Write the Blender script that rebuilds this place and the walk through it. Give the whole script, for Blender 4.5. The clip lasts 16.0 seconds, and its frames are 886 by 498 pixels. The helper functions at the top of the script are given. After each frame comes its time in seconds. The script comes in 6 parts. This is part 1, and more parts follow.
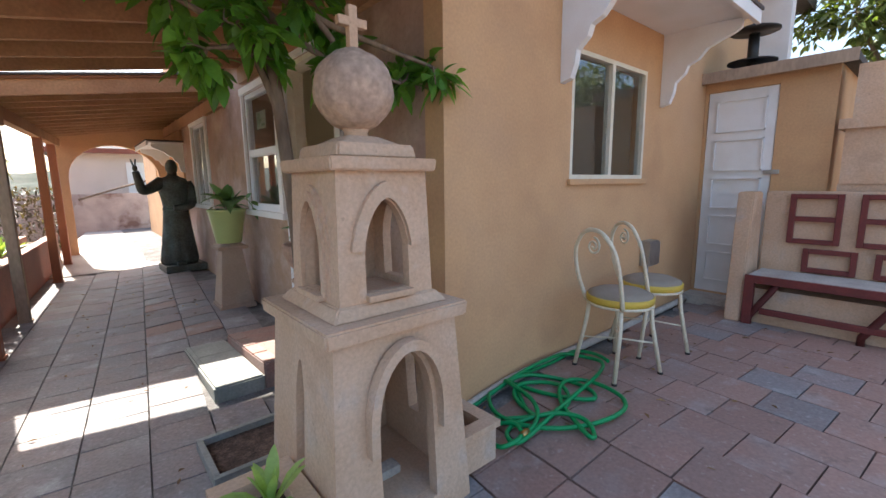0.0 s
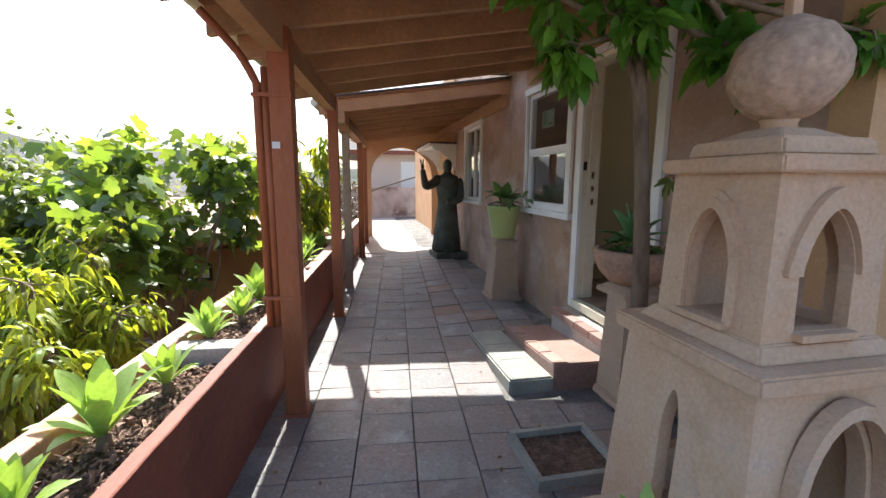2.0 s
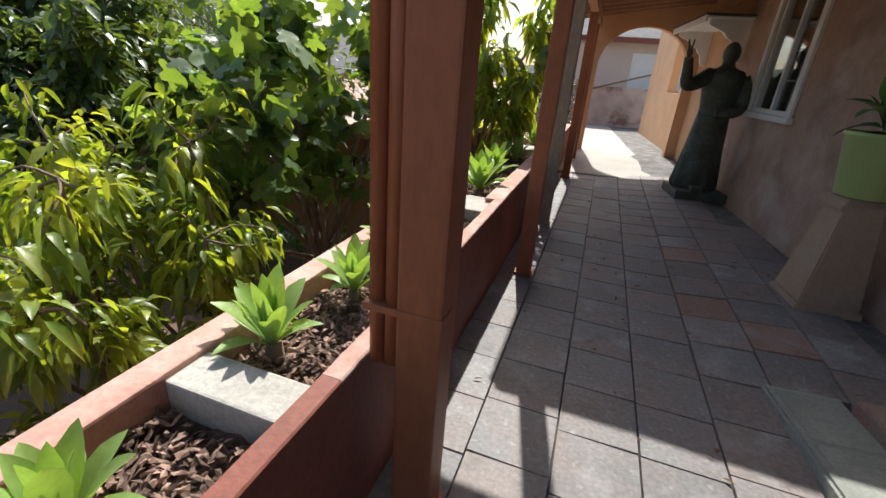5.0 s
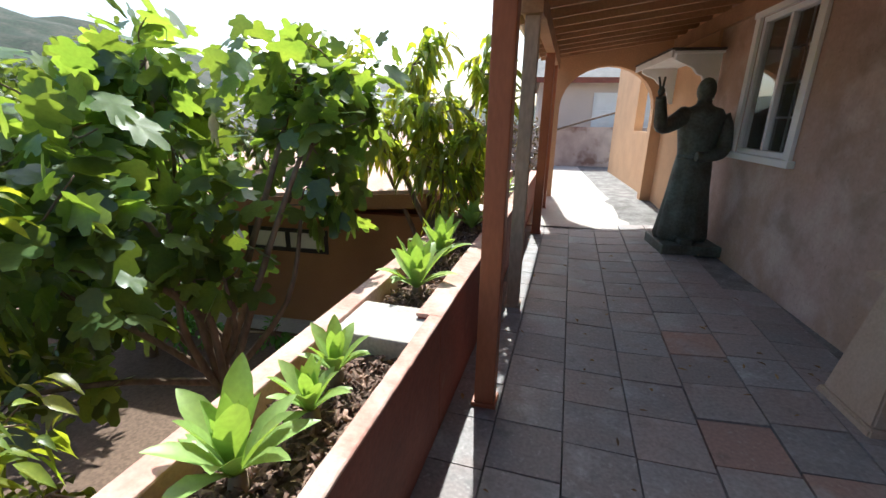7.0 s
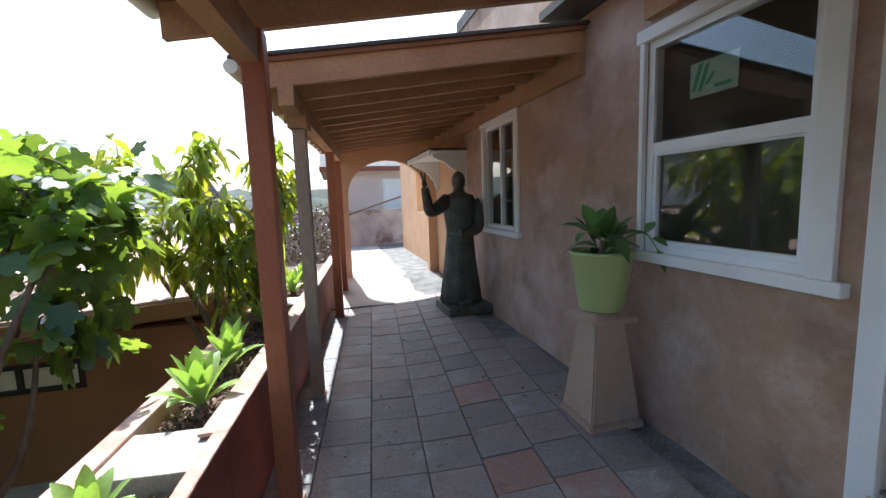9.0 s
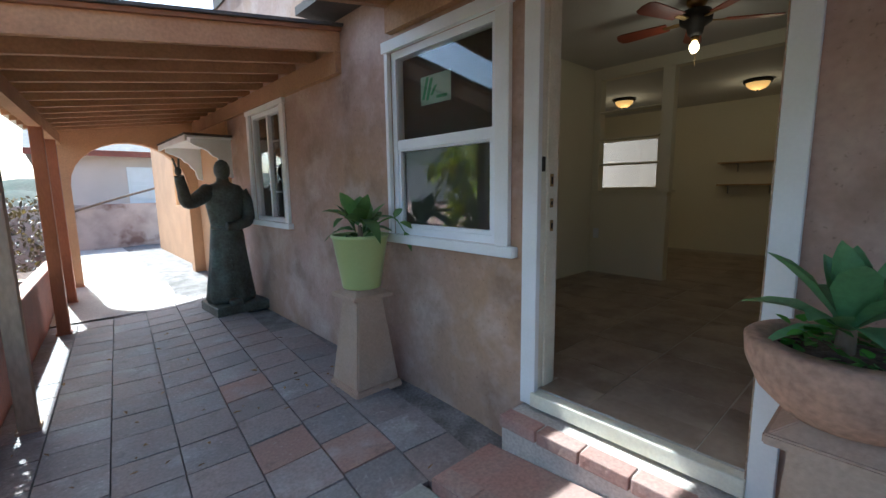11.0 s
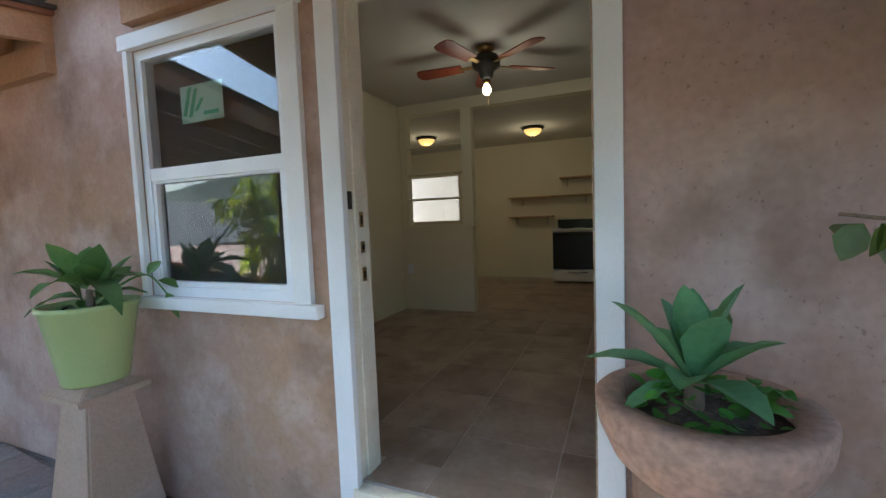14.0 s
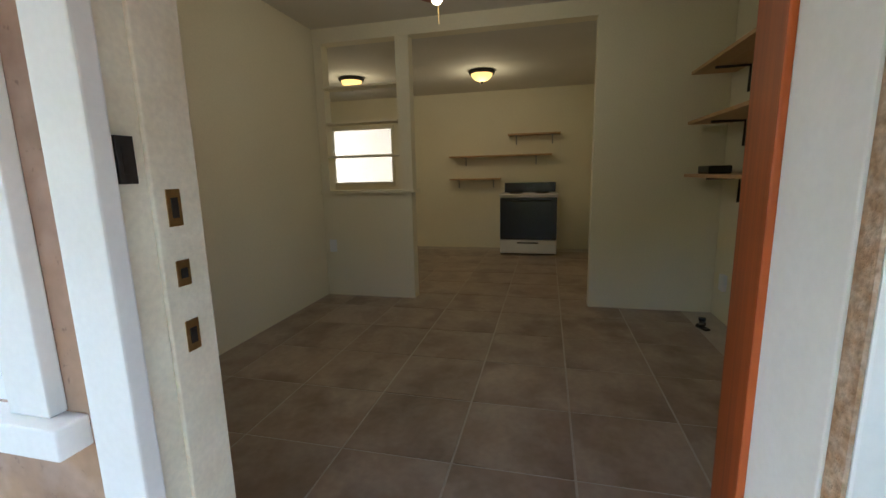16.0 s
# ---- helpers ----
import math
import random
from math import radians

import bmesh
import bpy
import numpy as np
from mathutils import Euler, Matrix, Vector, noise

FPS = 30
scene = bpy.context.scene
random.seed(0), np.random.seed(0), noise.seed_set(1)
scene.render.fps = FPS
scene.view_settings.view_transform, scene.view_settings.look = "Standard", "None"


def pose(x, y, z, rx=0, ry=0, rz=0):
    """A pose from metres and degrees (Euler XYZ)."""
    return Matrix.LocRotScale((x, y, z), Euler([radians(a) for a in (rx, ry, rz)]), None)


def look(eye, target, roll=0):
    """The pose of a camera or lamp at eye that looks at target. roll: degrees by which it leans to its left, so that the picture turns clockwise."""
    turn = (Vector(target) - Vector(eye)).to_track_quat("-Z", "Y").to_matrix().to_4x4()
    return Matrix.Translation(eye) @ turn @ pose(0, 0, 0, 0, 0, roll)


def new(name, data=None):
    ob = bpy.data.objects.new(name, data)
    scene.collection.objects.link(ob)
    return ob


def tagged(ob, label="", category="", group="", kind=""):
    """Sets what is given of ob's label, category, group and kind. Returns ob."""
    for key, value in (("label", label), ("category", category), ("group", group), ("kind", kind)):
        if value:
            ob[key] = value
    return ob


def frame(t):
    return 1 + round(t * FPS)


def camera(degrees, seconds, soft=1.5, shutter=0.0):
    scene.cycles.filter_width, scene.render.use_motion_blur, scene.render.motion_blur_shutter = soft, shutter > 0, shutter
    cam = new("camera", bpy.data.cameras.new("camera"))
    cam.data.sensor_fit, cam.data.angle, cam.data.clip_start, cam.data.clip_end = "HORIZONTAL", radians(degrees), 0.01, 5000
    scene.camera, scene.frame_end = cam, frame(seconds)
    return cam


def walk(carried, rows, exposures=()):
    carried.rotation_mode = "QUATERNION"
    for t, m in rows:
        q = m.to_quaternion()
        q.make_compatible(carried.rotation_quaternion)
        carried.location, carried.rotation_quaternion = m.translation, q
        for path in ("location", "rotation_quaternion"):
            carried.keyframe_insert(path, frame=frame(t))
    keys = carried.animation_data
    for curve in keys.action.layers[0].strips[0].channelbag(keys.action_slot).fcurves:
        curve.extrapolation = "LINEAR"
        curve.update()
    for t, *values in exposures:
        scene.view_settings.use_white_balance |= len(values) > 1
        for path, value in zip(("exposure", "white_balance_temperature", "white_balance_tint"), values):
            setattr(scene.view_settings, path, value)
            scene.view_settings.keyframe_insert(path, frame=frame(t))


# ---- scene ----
cam = camera(92.4, 16.0)
PATH = [
    (0, (0.117, 0.184, 1.357), (1.396, 1.69, 1.047), -0.6),
    (0.5, (0.064, 0.198, 1.342), (1.017, 1.923, 1.001), -0.3),
    (1, (-0.029, 0.27, 1.335), (0.676, 2.1, 0.941), -0.0),
    (1.5, (-0.186, 0.419, 1.355), (0.449, 2.282, 0.998), 0.5),
    (2, (-0.321, 0.577, 1.373), (0.074, 2.512, 1.056), 0.3),
    (2.5, (-0.431, 0.855, 1.315), (-0.626, 2.786, 0.833), 1.3),
    (3, (-0.486, 1.076, 1.266), (-0.96, 2.891, 0.572), 3.7),
    (3.2, (-0.528, 1.172, 1.252), (-1.002, 2.967, 0.508), 5.5),
    (5.3, (-0.444, 2.369, 1.257), (-0.844, 4.171, 0.484), 3.5),
    (5.5, (-0.432, 2.485, 1.264), (-0.815, 4.306, 0.524), 2.2),
    (6, (-0.372, 2.804, 1.255), (-0.955, 4.588, 0.553), 0.4),
    (6.5, (-0.362, 3.03, 1.300), (-0.935, 4.824, 0.616), 1.2),
    (7, (-0.405, 3.123, 1.342), (-0.761, 4.998, 0.746), 1.1),
    (7.5, (-0.4, 3.145, 1.362), (-0.568, 5.068, 0.839), 0.5),
    (7.7, (-0.387, 3.127, 1.37), (-0.458, 5.078, 0.935), 0.7),
    (8, (-0.337, 3.103, 1.424), (-0.124, 5.068, 1.116), 0.5),
    (8.2, (-0.284, 3.053, 1.467), (0.01, 5.018, 1.233), -0.3),
    (10.3, (-0.225, 2.807, 1.396), (0.732, 4.534, 1.082), -0.7),
    (10.5, (-0.219, 2.767, 1.392), (0.843, 4.433, 1.079), -0.4),
    (11, (-0.188, 2.679, 1.391), (1.146, 4.142, 1.11), -0.8),
    (11.5, (-0.161, 2.634, 1.391), (1.369, 3.89, 1.104), -0.7),
    (12, (-0.101, 2.687, 1.376), (1.626, 3.641, 1.047), -1.2),
    (12.5, (-0.073, 2.767, 1.377), (1.733, 3.571, 1.075), -1.5),
    (13, (-0.047, 2.815, 1.382), (1.753, 3.642, 1.108), -1.7),
    (13.5, (0.064, 2.854, 1.392), (1.892, 3.635, 1.168), -2.7),
    (14, (0.172, 2.901, 1.416), (2.041, 3.694, 1.271), -2.2),
    (14.5, (0.340, 3.018, 1.391), (2.238, 3.709, 1.201), -0.6),
    (15, (0.58, 3.159, 1.396), (2.506, 3.631, 1.136), -0.9),
    (15.5, (0.814, 3.221, 1.403), (2.748, 3.663, 1.155), -1.7),
    (16, (1.052, 3.274, 1.470), (2.967, 3.746, 1.123), -1.3),
]
walk(cam, [(t, look(eye, target, roll)) for t, eye, target, roll in PATH],
     [(0, 1.6, 6400, 10), (0.5, 1.8, 6400, 10), (1.5, 1.3, 6300, 8), (2, 1.3, 6150, 7), (3, 1.0, 6000, 6), (5.5, 0.40, 6100, 6), (7, 0.92, 5800, 4), (8, 1.05, 5650, 4), (10.5, 1.35, 5250, 2),
      (12.5, 2.0, 5250, 0), (14, 2.25, 5300, 0), (14.5, 2.42, 5350, 0), (15.2, 2.72, 5450, 0), (16, 2.95, 5500, 0)])

# ---- world and sun ----
SUN_TO = Vector((-0.10, 0.86, 1.0)).normalized()
world = bpy.data.worlds.new("sky")
scene.world = world
world.use_nodes = True
wn = world.node_tree
sky = wn.nodes.new("ShaderNodeTexSky")
sky.sky_type, sky.sun_disc = "NISHITA", False
sky.sun_elevation = math.asin(SUN_TO.z)
sky.sun_rotation = math.atan2(SUN_TO.x, SUN_TO.y)
sky.dust_density = 3.0
wn.links.new(sky.outputs[0], wn.nodes["Background"].inputs[0])
wn.nodes["Background"].inputs[1].default_value = 0.15
sun = new("sun", bpy.data.lights.new("sun", "SUN"))
sun.data.energy, sun.data.angle, sun.data.color = 5.0, radians(0.55), (1.0, 0.95, 0.87)
sun.rotation_euler = SUN_TO.to_track_quat("Z", "Y").to_euler()
sun.location = (0, 0, 12)


# ---- materials ----
def shader(name, colour, rough=0.7, metal=0.0, second=None, scale=6.0, amount=0.5, grain=0.12, fine=90.0, bump=0.15,
           bump_scale=None, vary=0.0, stretch=(1, 1, 1), spec=0.4, island=False, sheen=0.0, third=None, third_scale=1.2, third_at=0.6, third_soft=0.12, extra=()):
    """Two noises, a coarse one for stains and a fine one for grain, over a base colour; vary shifts each object's tone."""
    m = bpy.data.materials.new(name)
    m.use_nodes = True
    t, n, k = m.node_tree, m.node_tree.nodes, m.node_tree.links.new
    b = n["Principled BSDF"]
    b.inputs["Roughness"].default_value, b.inputs["Metallic"].default_value = rough, metal
    b.inputs["Specular IOR Level"].default_value = spec
    co, mp = n.new("ShaderNodeTexCoord"), n.new("ShaderNodeMapping")
    mp.inputs["Scale"].default_value = stretch
    if vary and not island:
        own, far = n.new("ShaderNodeObjectInfo"), n.new("ShaderNodeVectorMath")
        far.operation = "MULTIPLY_ADD"
        far.inputs[1].default_value = (37.0, 23.0, 11.0)
        k(own.outputs["Random"], far.inputs[0]), k(co.outputs["Object"], far.inputs[2])
        k(far.outputs[0], mp.inputs[0])
    else:
        k(co.outputs["Object"], mp.inputs[0])

    def noise_at(s, d=4.0):
        q = n.new("ShaderNodeTexNoise")
        q.inputs["Scale"].default_value, q.inputs["Detail"].default_value = s, d
        k(mp.outputs[0], q.inputs[0])
        return q.outputs["Fac"]

    def mix(a, c, fac, mode="MIX"):
        q = n.new("ShaderNodeMix")
        q.data_type, q.blend_type = "RGBA", mode
        for i, v in ((0, fac), (6, a), (7, c)):
            if isinstance(v, bpy.types.NodeSocket):
                k(v, q.inputs[i])
            else:
                q.inputs[i].default_value = v if i == 0 else (*v, 1)
        return q.outputs[2]

    def ramp(v, lo, hi):
        q = n.new("ShaderNodeMapRange")
        q.inputs[1].default_value, q.inputs[2].default_value = lo, hi
        k(v, q.inputs[0])
        return q.outputs[0]

    coarse = noise_at(scale)
    fac = n.new("ShaderNodeMath")
    fac.operation = "MULTIPLY"
    fac.inputs[1].default_value = amount
    k(ramp(coarse, 0.38, 0.66), fac.inputs[0])
    col = mix(colour, second or tuple(c * 0.7 for c in colour), fac.outputs[0])
    if third:
        col = mix(col, third, ramp(noise_at(third_scale, 6.0), third_at, third_at + third_soft))
    for tone_, size_, at_, soft_, share_ in extra:
        q = n.new("ShaderNodeMath")
        q.operation = "MULTIPLY"
        q.inputs[1].default_value = share_
        k(ramp(noise_at(size_, 7.0), at_, at_ + soft_), q.inputs[0])
        col = mix(col, tone_, q.outputs[0])
    fineness = noise_at(fine, 3.0)
    dark = n.new("ShaderNodeMapRange")
    dark.inputs[1].default_value, dark.inputs[2].default_value = 0.3, 0.7
    dark.inputs[3].default_value, dark.inputs[4].default_value = 1 - grain, 1 + grain
    k(fineness, dark.inputs[0])
    if vary:
        if island:
            rnd = n.new("ShaderNodeNewGeometry").outputs["Random Per Island"]
        else:
            rnd = n.new("ShaderNodeObjectInfo").outputs["Random"]
        vr = n.new("ShaderNodeMapRange")
        vr.inputs[3].default_value, vr.inputs[4].default_value = 1 - vary, 1 + vary
        k(rnd, vr.inputs[0])
        mul = n.new("ShaderNodeMath")
        mul.operation = "MULTIPLY"
        k(dark.outputs[0], mul.inputs[0]), k(vr.outputs[0], mul.inputs[1])
        tone = mul.outputs[0]
    else:
        tone = dark.outputs[0]
    hsv = n.new("ShaderNodeHueSaturation")
    k(col, hsv.inputs["Color"]), k(tone, hsv.inputs["Value"])
    k(hsv.outputs[0], b.inputs["Base Color"])
    if bump:
        bp = n.new("ShaderNodeBump")
        bp.inputs["Strength"].default_value, bp.inputs["Distance"].default_value = bump, 0.01
        k(noise_at(bump_scale or fine * 0.6, 5.0), bp.inputs["Height"])
        k(bp.outputs[0], b.inputs["Normal"])
    return m


def leafy(name, colour, second, rough=0.45, vary=0.35, through_light=0.35, glow=(1.7, 1.6, 0.6)):
    """Leaves: per-leaf tone, gloss, and some light passing through the blade."""
    m = shader(name, colour, rough, second=second, scale=5, amount=0.8, grain=0.1, fine=60, bump=0.05, vary=vary, island=True, spec=0.5)
    t, n, k = m.node_tree, m.node_tree.nodes, m.node_tree.links.new
    b = n["Principled BSDF"]
    src = b.inputs["Base Color"].links[0].from_socket
    tr, mx = n.new("ShaderNodeBsdfTranslucent"), n.new("ShaderNodeMixShader")
    br = n.new("ShaderNodeMix")
    br.data_type, br.blend_type = "RGBA", "MULTIPLY"
    br.inputs[0].default_value = 1.0
    br.inputs[7].default_value = (*glow, 1)
    k(src, br.inputs[6]), k(br.outputs[2], tr.inputs[0])
    mx.inputs[0].default_value = through_light
    k(b.outputs[0], mx.inputs[1]), k(tr.outputs[0], mx.inputs[2])
    k(mx.outputs[0], n["Material Output"].inputs[0])
    return m


def glass_pane(name, tint=(0.93, 0.96, 0.95)):
    m = bpy.data.materials.new(name)
    m.use_nodes = True
    b = m.node_tree.nodes["Principled BSDF"]
    b.inputs["Base Color"].default_value = (*tint, 1)
    b.inputs["Roughness"].default_value, b.inputs["Transmission Weight"].default_value, b.inputs["IOR"].default_value = 0.0, 1.0, 1.5
    return m


def glowing(name, colour, strength):
    m = bpy.data.materials.new(name)
    m.use_nodes = True
    b = m.node_tree.nodes["Principled BSDF"]
    b.inputs["Base Color"].default_value = (*colour, 1)
    b.inputs["Emission Color"].default_value, b.inputs["Emission Strength"].default_value = (*colour, 1), strength
    return m


STUCCO = shader("pink_stucco", (0.39, 0.262, 0.207), 0.92, second=(0.46, 0.31, 0.252), scale=1.1, amount=0.9, grain=0.07, fine=38, bump=0.10,
                bump_scale=14, third=(0.42, 0.268, 0.165), third_scale=0.75, third_at=0.43, third_soft=0.22,
                extra=(((0.58, 0.46, 0.39), 2.0, 0.50, 0.18, 0.7), ((0.23, 0.15, 0.105), 2.6, 0.54, 0.16, 0.6), ((0.50, 0.37, 0.30), 9.0, 0.52, 0.14, 0.35), ((0.15, 0.10, 0.075), 65.0, 0.64, 0.08, 0.5)))
STUCCO_TAN = shader("tan_stucco", (0.60, 0.37, 0.19), 0.92, second=(0.52, 0.31, 0.16), scale=1.6, amount=0.9, grain=0.06, fine=60, bump=0.12, bump_scale=20, extra=(((0.42, 0.25, 0.135), 2.4, 0.53, 0.2, 0.5), ((0.66, 0.44, 0.26), 1.2, 0.52, 0.2, 0.4)))
STUCCO_FAR = shader("sunlit_orange_stucco", (0.62, 0.37, 0.20), 0.9, scale=2.0, amount=0.4, grain=0.1, bump=0.3)
PLASTER = shader("cream_wall_paint", (0.80, 0.75, 0.58), 0.75, second=(0.75, 0.69, 0.52), scale=1.2, amount=0.6, grain=0.03, bump=0.1, bump_scale=60)
CEIL = shader("ceiling_paint", (0.66, 0.63, 0.56), 0.85, scale=2.0, amount=0.2, grain=0.04, bump=0.15, bump_scale=120)
WHITE = shader("white_paint", (0.80, 0.80, 0.78), 0.5, second=(0.70, 0.69, 0.64), scale=4.0, amount=0.5, grain=0.02, bump=0.04, bump_scale=14)
CREAM = shader("old_cream_paint", (0.76, 0.72, 0.58), 0.55, second=(0.66, 0.58, 0.42), scale=9.0, amount=0.6, grain=0.06, bump=0.25, bump_scale=25)
VINYL = shader("white_vinyl", (0.82, 0.83, 0.84), 0.35, scale=4.0, amount=0.15, grain=0.02, bump=0.0)
RED_POST = shader("red_brown_paint", (0.36, 0.115, 0.045), 0.5, second=(0.25, 0.07, 0.035), scale=3.0, amount=0.8, grain=0.1, fine=60, bump=0.25,
                  bump_scale=30, stretch=(1, 1, 0.3), third=(0.16, 0.06, 0.03), third_scale=9.0, third_at=0.68)
RED_WALL = shader("red_painted_planter", (0.26, 0.08, 0.05), 0.65, second=(0.18, 0.058, 0.038), scale=4.0, amount=0.8, grain=0.12, fine=50, bump=0.35,
                  third=(0.30, 0.14, 0.10), third_scale=6.0, third_at=0.66)
CAP_PINK = shader("worn_pink_cap", (0.50, 0.26, 0.20), 0.85, second=(0.58, 0.43, 0.36), scale=6.0, amount=0.9, grain=0.12, fine=60, bump=0.35)
CONCRETE = shader("rough_concrete", (0.50, 0.46, 0.40), 0.92, second=(0.38, 0.34, 0.30), scale=5.0, amount=0.8, grain=0.15, fine=70, bump=0.5)
CAST = shader("cast_tan_concrete", (0.56, 0.37, 0.235), 0.92, second=(0.62, 0.45, 0.32), scale=3.0, amount=0.8, grain=0.09, fine=70, bump=0.3, bump_scale=55,
              third=(0.50, 0.41, 0.34), third_scale=3.0, third_at=0.6, extra=(((0.36, 0.24, 0.155), 5.0, 0.57, 0.16, 0.35), ((0.22, 0.15, 0.10), 40.0, 0.66, 0.08, 0.3), ((0.60, 0.47, 0.36), 11.0, 0.60, 0.12, 0.4)))
PEDESTAL = shader("weathered_tan_pedestal_stucco", (0.43, 0.295, 0.205), 0.92, second=(0.47, 0.345, 0.26), scale=3.5, amount=0.8, grain=0.08, fine=70, bump=0.25, bump_scale=55,
                  third=(0.36, 0.27, 0.21), third_scale=4.0, third_at=0.56, third_soft=0.18, extra=(((0.27, 0.19, 0.135), 7.0, 0.60, 0.14, 0.45),))
CAST_GREY = shader("weathered_ball_concrete", (0.50, 0.36, 0.26), 0.95, second=(0.40, 0.29, 0.22), scale=14.0, amount=0.8, grain=0.2, fine=40, bump=0.9, bump_scale=18)
TERRA = shader("old_terracotta_bowl", (0.46, 0.27, 0.18), 0.9, second=(0.30, 0.20, 0.15), scale=8.0, amount=0.7, grain=0.18, fine=50, bump=0.6, bump_scale=25)
WOOD_RAFTER = shader("tan_painted_rafter", (0.46, 0.27, 0.14), 0.75, second=(0.36, 0.19, 0.10), scale=3.0, amount=0.8, grain=0.12, fine=50, bump=0.3, vary=0.12)
WOOD_DECK = shader("brown_roof_boards", (0.30, 0.145, 0.08), 0.8, second=(0.22, 0.105, 0.06), scale=3.0, amount=0.7, grain=0.14, fine=40, bump=0.3, stretch=(0.3, 3, 1))
WOOD_GREY = shader("weathered_tan_post", (0.40, 0.29, 0.20), 0.85, second=(0.30, 0.22, 0.16), scale=5.0, amount=0.8, grain=0.15, fine=50, bump=0.4, stretch=(1, 1, 0.3))
ROOFING = shader("dark_roofing_felt", (0.10, 0.085, 0.075), 0.95, scale=5.0, amount=0.6, grain=0.3, fine=120, bump=0.5)
TILE = shader("slate_and_clay_paver", (0.225, 0.21, 0.205), 0.62, second=(0.265, 0.205, 0.185), scale=3.0, amount=0.9, grain=0.16, fine=60, bump=0.35, vary=0.10,
              third=(0.31, 0.295, 0.285), third_scale=2.6, third_at=0.54, third_soft=0.22, extra=(((0.42, 0.41, 0.40), 4.0, 0.58, 0.15, 0.55), ((0.12, 0.11, 0.105), 9.0, 0.60, 0.12, 0.5), ((0.40, 0.38, 0.36), 30.0, 0.62, 0.08, 0.35)))
TILE_WARM = shader("brown_grey_paver", (0.24, 0.205, 0.19), 0.62, second=(0.27, 0.205, 0.185), scale=3.0, amount=0.9, grain=0.16, fine=60, bump=0.35, vary=0.10,
                   third=(0.31, 0.29, 0.275), third_scale=2.6, third_at=0.54, third_soft=0.22, extra=(((0.41, 0.39, 0.375), 4.0, 0.58, 0.15, 0.5), ((0.13, 0.11, 0.10), 9.0, 0.60, 0.12, 0.5)))
TILE_RED = shader("red_clay_paver", (0.32, 0.195, 0.155), 0.65, second=(0.29, 0.195, 0.16), scale=3.0, amount=0.9, grain=0.12, fine=60, bump=0.3, vary=0.12,
                  third=(0.31, 0.255, 0.23), third_scale=2.5, third_at=0.54, third_soft=0.22, extra=(((0.40, 0.35, 0.32), 5.0, 0.59, 0.15, 0.55), ((0.42, 0.38, 0.35), 30.0, 0.62, 0.08, 0.35), ((0.11, 0.085, 0.07), 9.0, 0.62, 0.12, 0.5)))
MORTAR = shader("dirty_mortar", (0.15, 0.138, 0.128), 0.95, second=(0.28, 0.265, 0.25), scale=6.0, amount=0.8, grain=0.25, fine=60, bump=0.5)
STEP_GREEN = shader("grey_green_step_tile", (0.33, 0.325, 0.285), 0.7, second=(0.22, 0.23, 0.20), scale=4.0, amount=0.8, grain=0.12, fine=60, bump=0.3, vary=0.15)
STEP_RED = shader("red_step_brick", (0.36, 0.205, 0.165), 0.75, second=(0.33, 0.25, 0.21), scale=5.0, amount=0.8, grain=0.15, fine=60, bump=0.4, vary=0.15)
IN_TILE = shader("brown_ceramic_tile", (0.33, 0.25, 0.185), 0.4, second=(0.42, 0.34, 0.265), scale=4.0, amount=1.0, grain=0.08, fine=30, bump=0.05, vary=0.07,
                 third=(0.235, 0.172, 0.125), third_scale=3.2, third_at=0.5, third_soft=0.2, extra=(((0.40, 0.33, 0.26), 5.0, 0.56, 0.16, 0.45),))
GROUT = shader("pale_grout", (0.55, 0.50, 0.43), 0.9, scale=8.0, amount=0.4, grain=0.1)
SOIL = shader("dark_mulch_soil", (0.075, 0.048, 0.035), 0.95, second=(0.16, 0.105, 0.075), scale=25.0, amount=1.0, grain=0.4, fine=90, bump=1.0, bump_scale=40)
CHIP = shader("bark_chip", (0.33, 0.21, 0.16), 0.9, second=(0.10, 0.06, 0.042), scale=15.0, amount=0.8, grain=0.3, vary=0.6, island=True)
DIRT = shader("dry_garden_dirt", (0.165, 0.108, 0.074), 0.95, second=(0.15, 0.10, 0.07), scale=1.5, amount=0.9, grain=0.25, fine=40, bump=0.7, bump_scale=12)
BRONZE = shader("dark_patinated_bronze", (0.085, 0.082, 0.062), 0.55, metal=0.35, second=(0.13, 0.15, 0.13), scale=5.0, amount=0.9, grain=0.2, fine=40, bump=0.4, bump_scale=20)
LIME = shader("lime_glazed_pot", (0.43, 0.49, 0.20), 0.35, second=(0.38, 0.44, 0.17), scale=3.0, amount=0.5, grain=0.03, bump=0.03)
GREEN_HOSE = shader("green_hose_rubber", (0.0, 0.26, 0.075), 0.35, second=(0.0, 0.22, 0.07), scale=8.0, amount=0.4, grain=0.04, bump=0.02)
CHAIR_CREAM = shader("cream_painted_metal", (0.72, 0.66, 0.50), 0.45, second=(0.60, 0.48, 0.32), scale=20.0, amount=0.5, grain=0.08, bump=0.1)
SEAT_GREY = shader("taupe_seat_cloth", (0.32, 0.27, 0.21), 0.9, second=(0.26, 0.22, 0.17), scale=8.0, amount=0.6, grain=0.12, fine=200, bump=0.3)
YELLOW = shader("yellow_vinyl_band", (0.62, 0.43, 0.06), 0.5, second=(0.50, 0.34, 0.06), scale=8.0, amount=0.5, grain=0.05, bump=0.05)
BLACK = shader("black_enamel", (0.012, 0.012, 0.013), 0.25, scale=5.0, amount=0.2, grain=0.03, bump=0.0, spec=0.5)
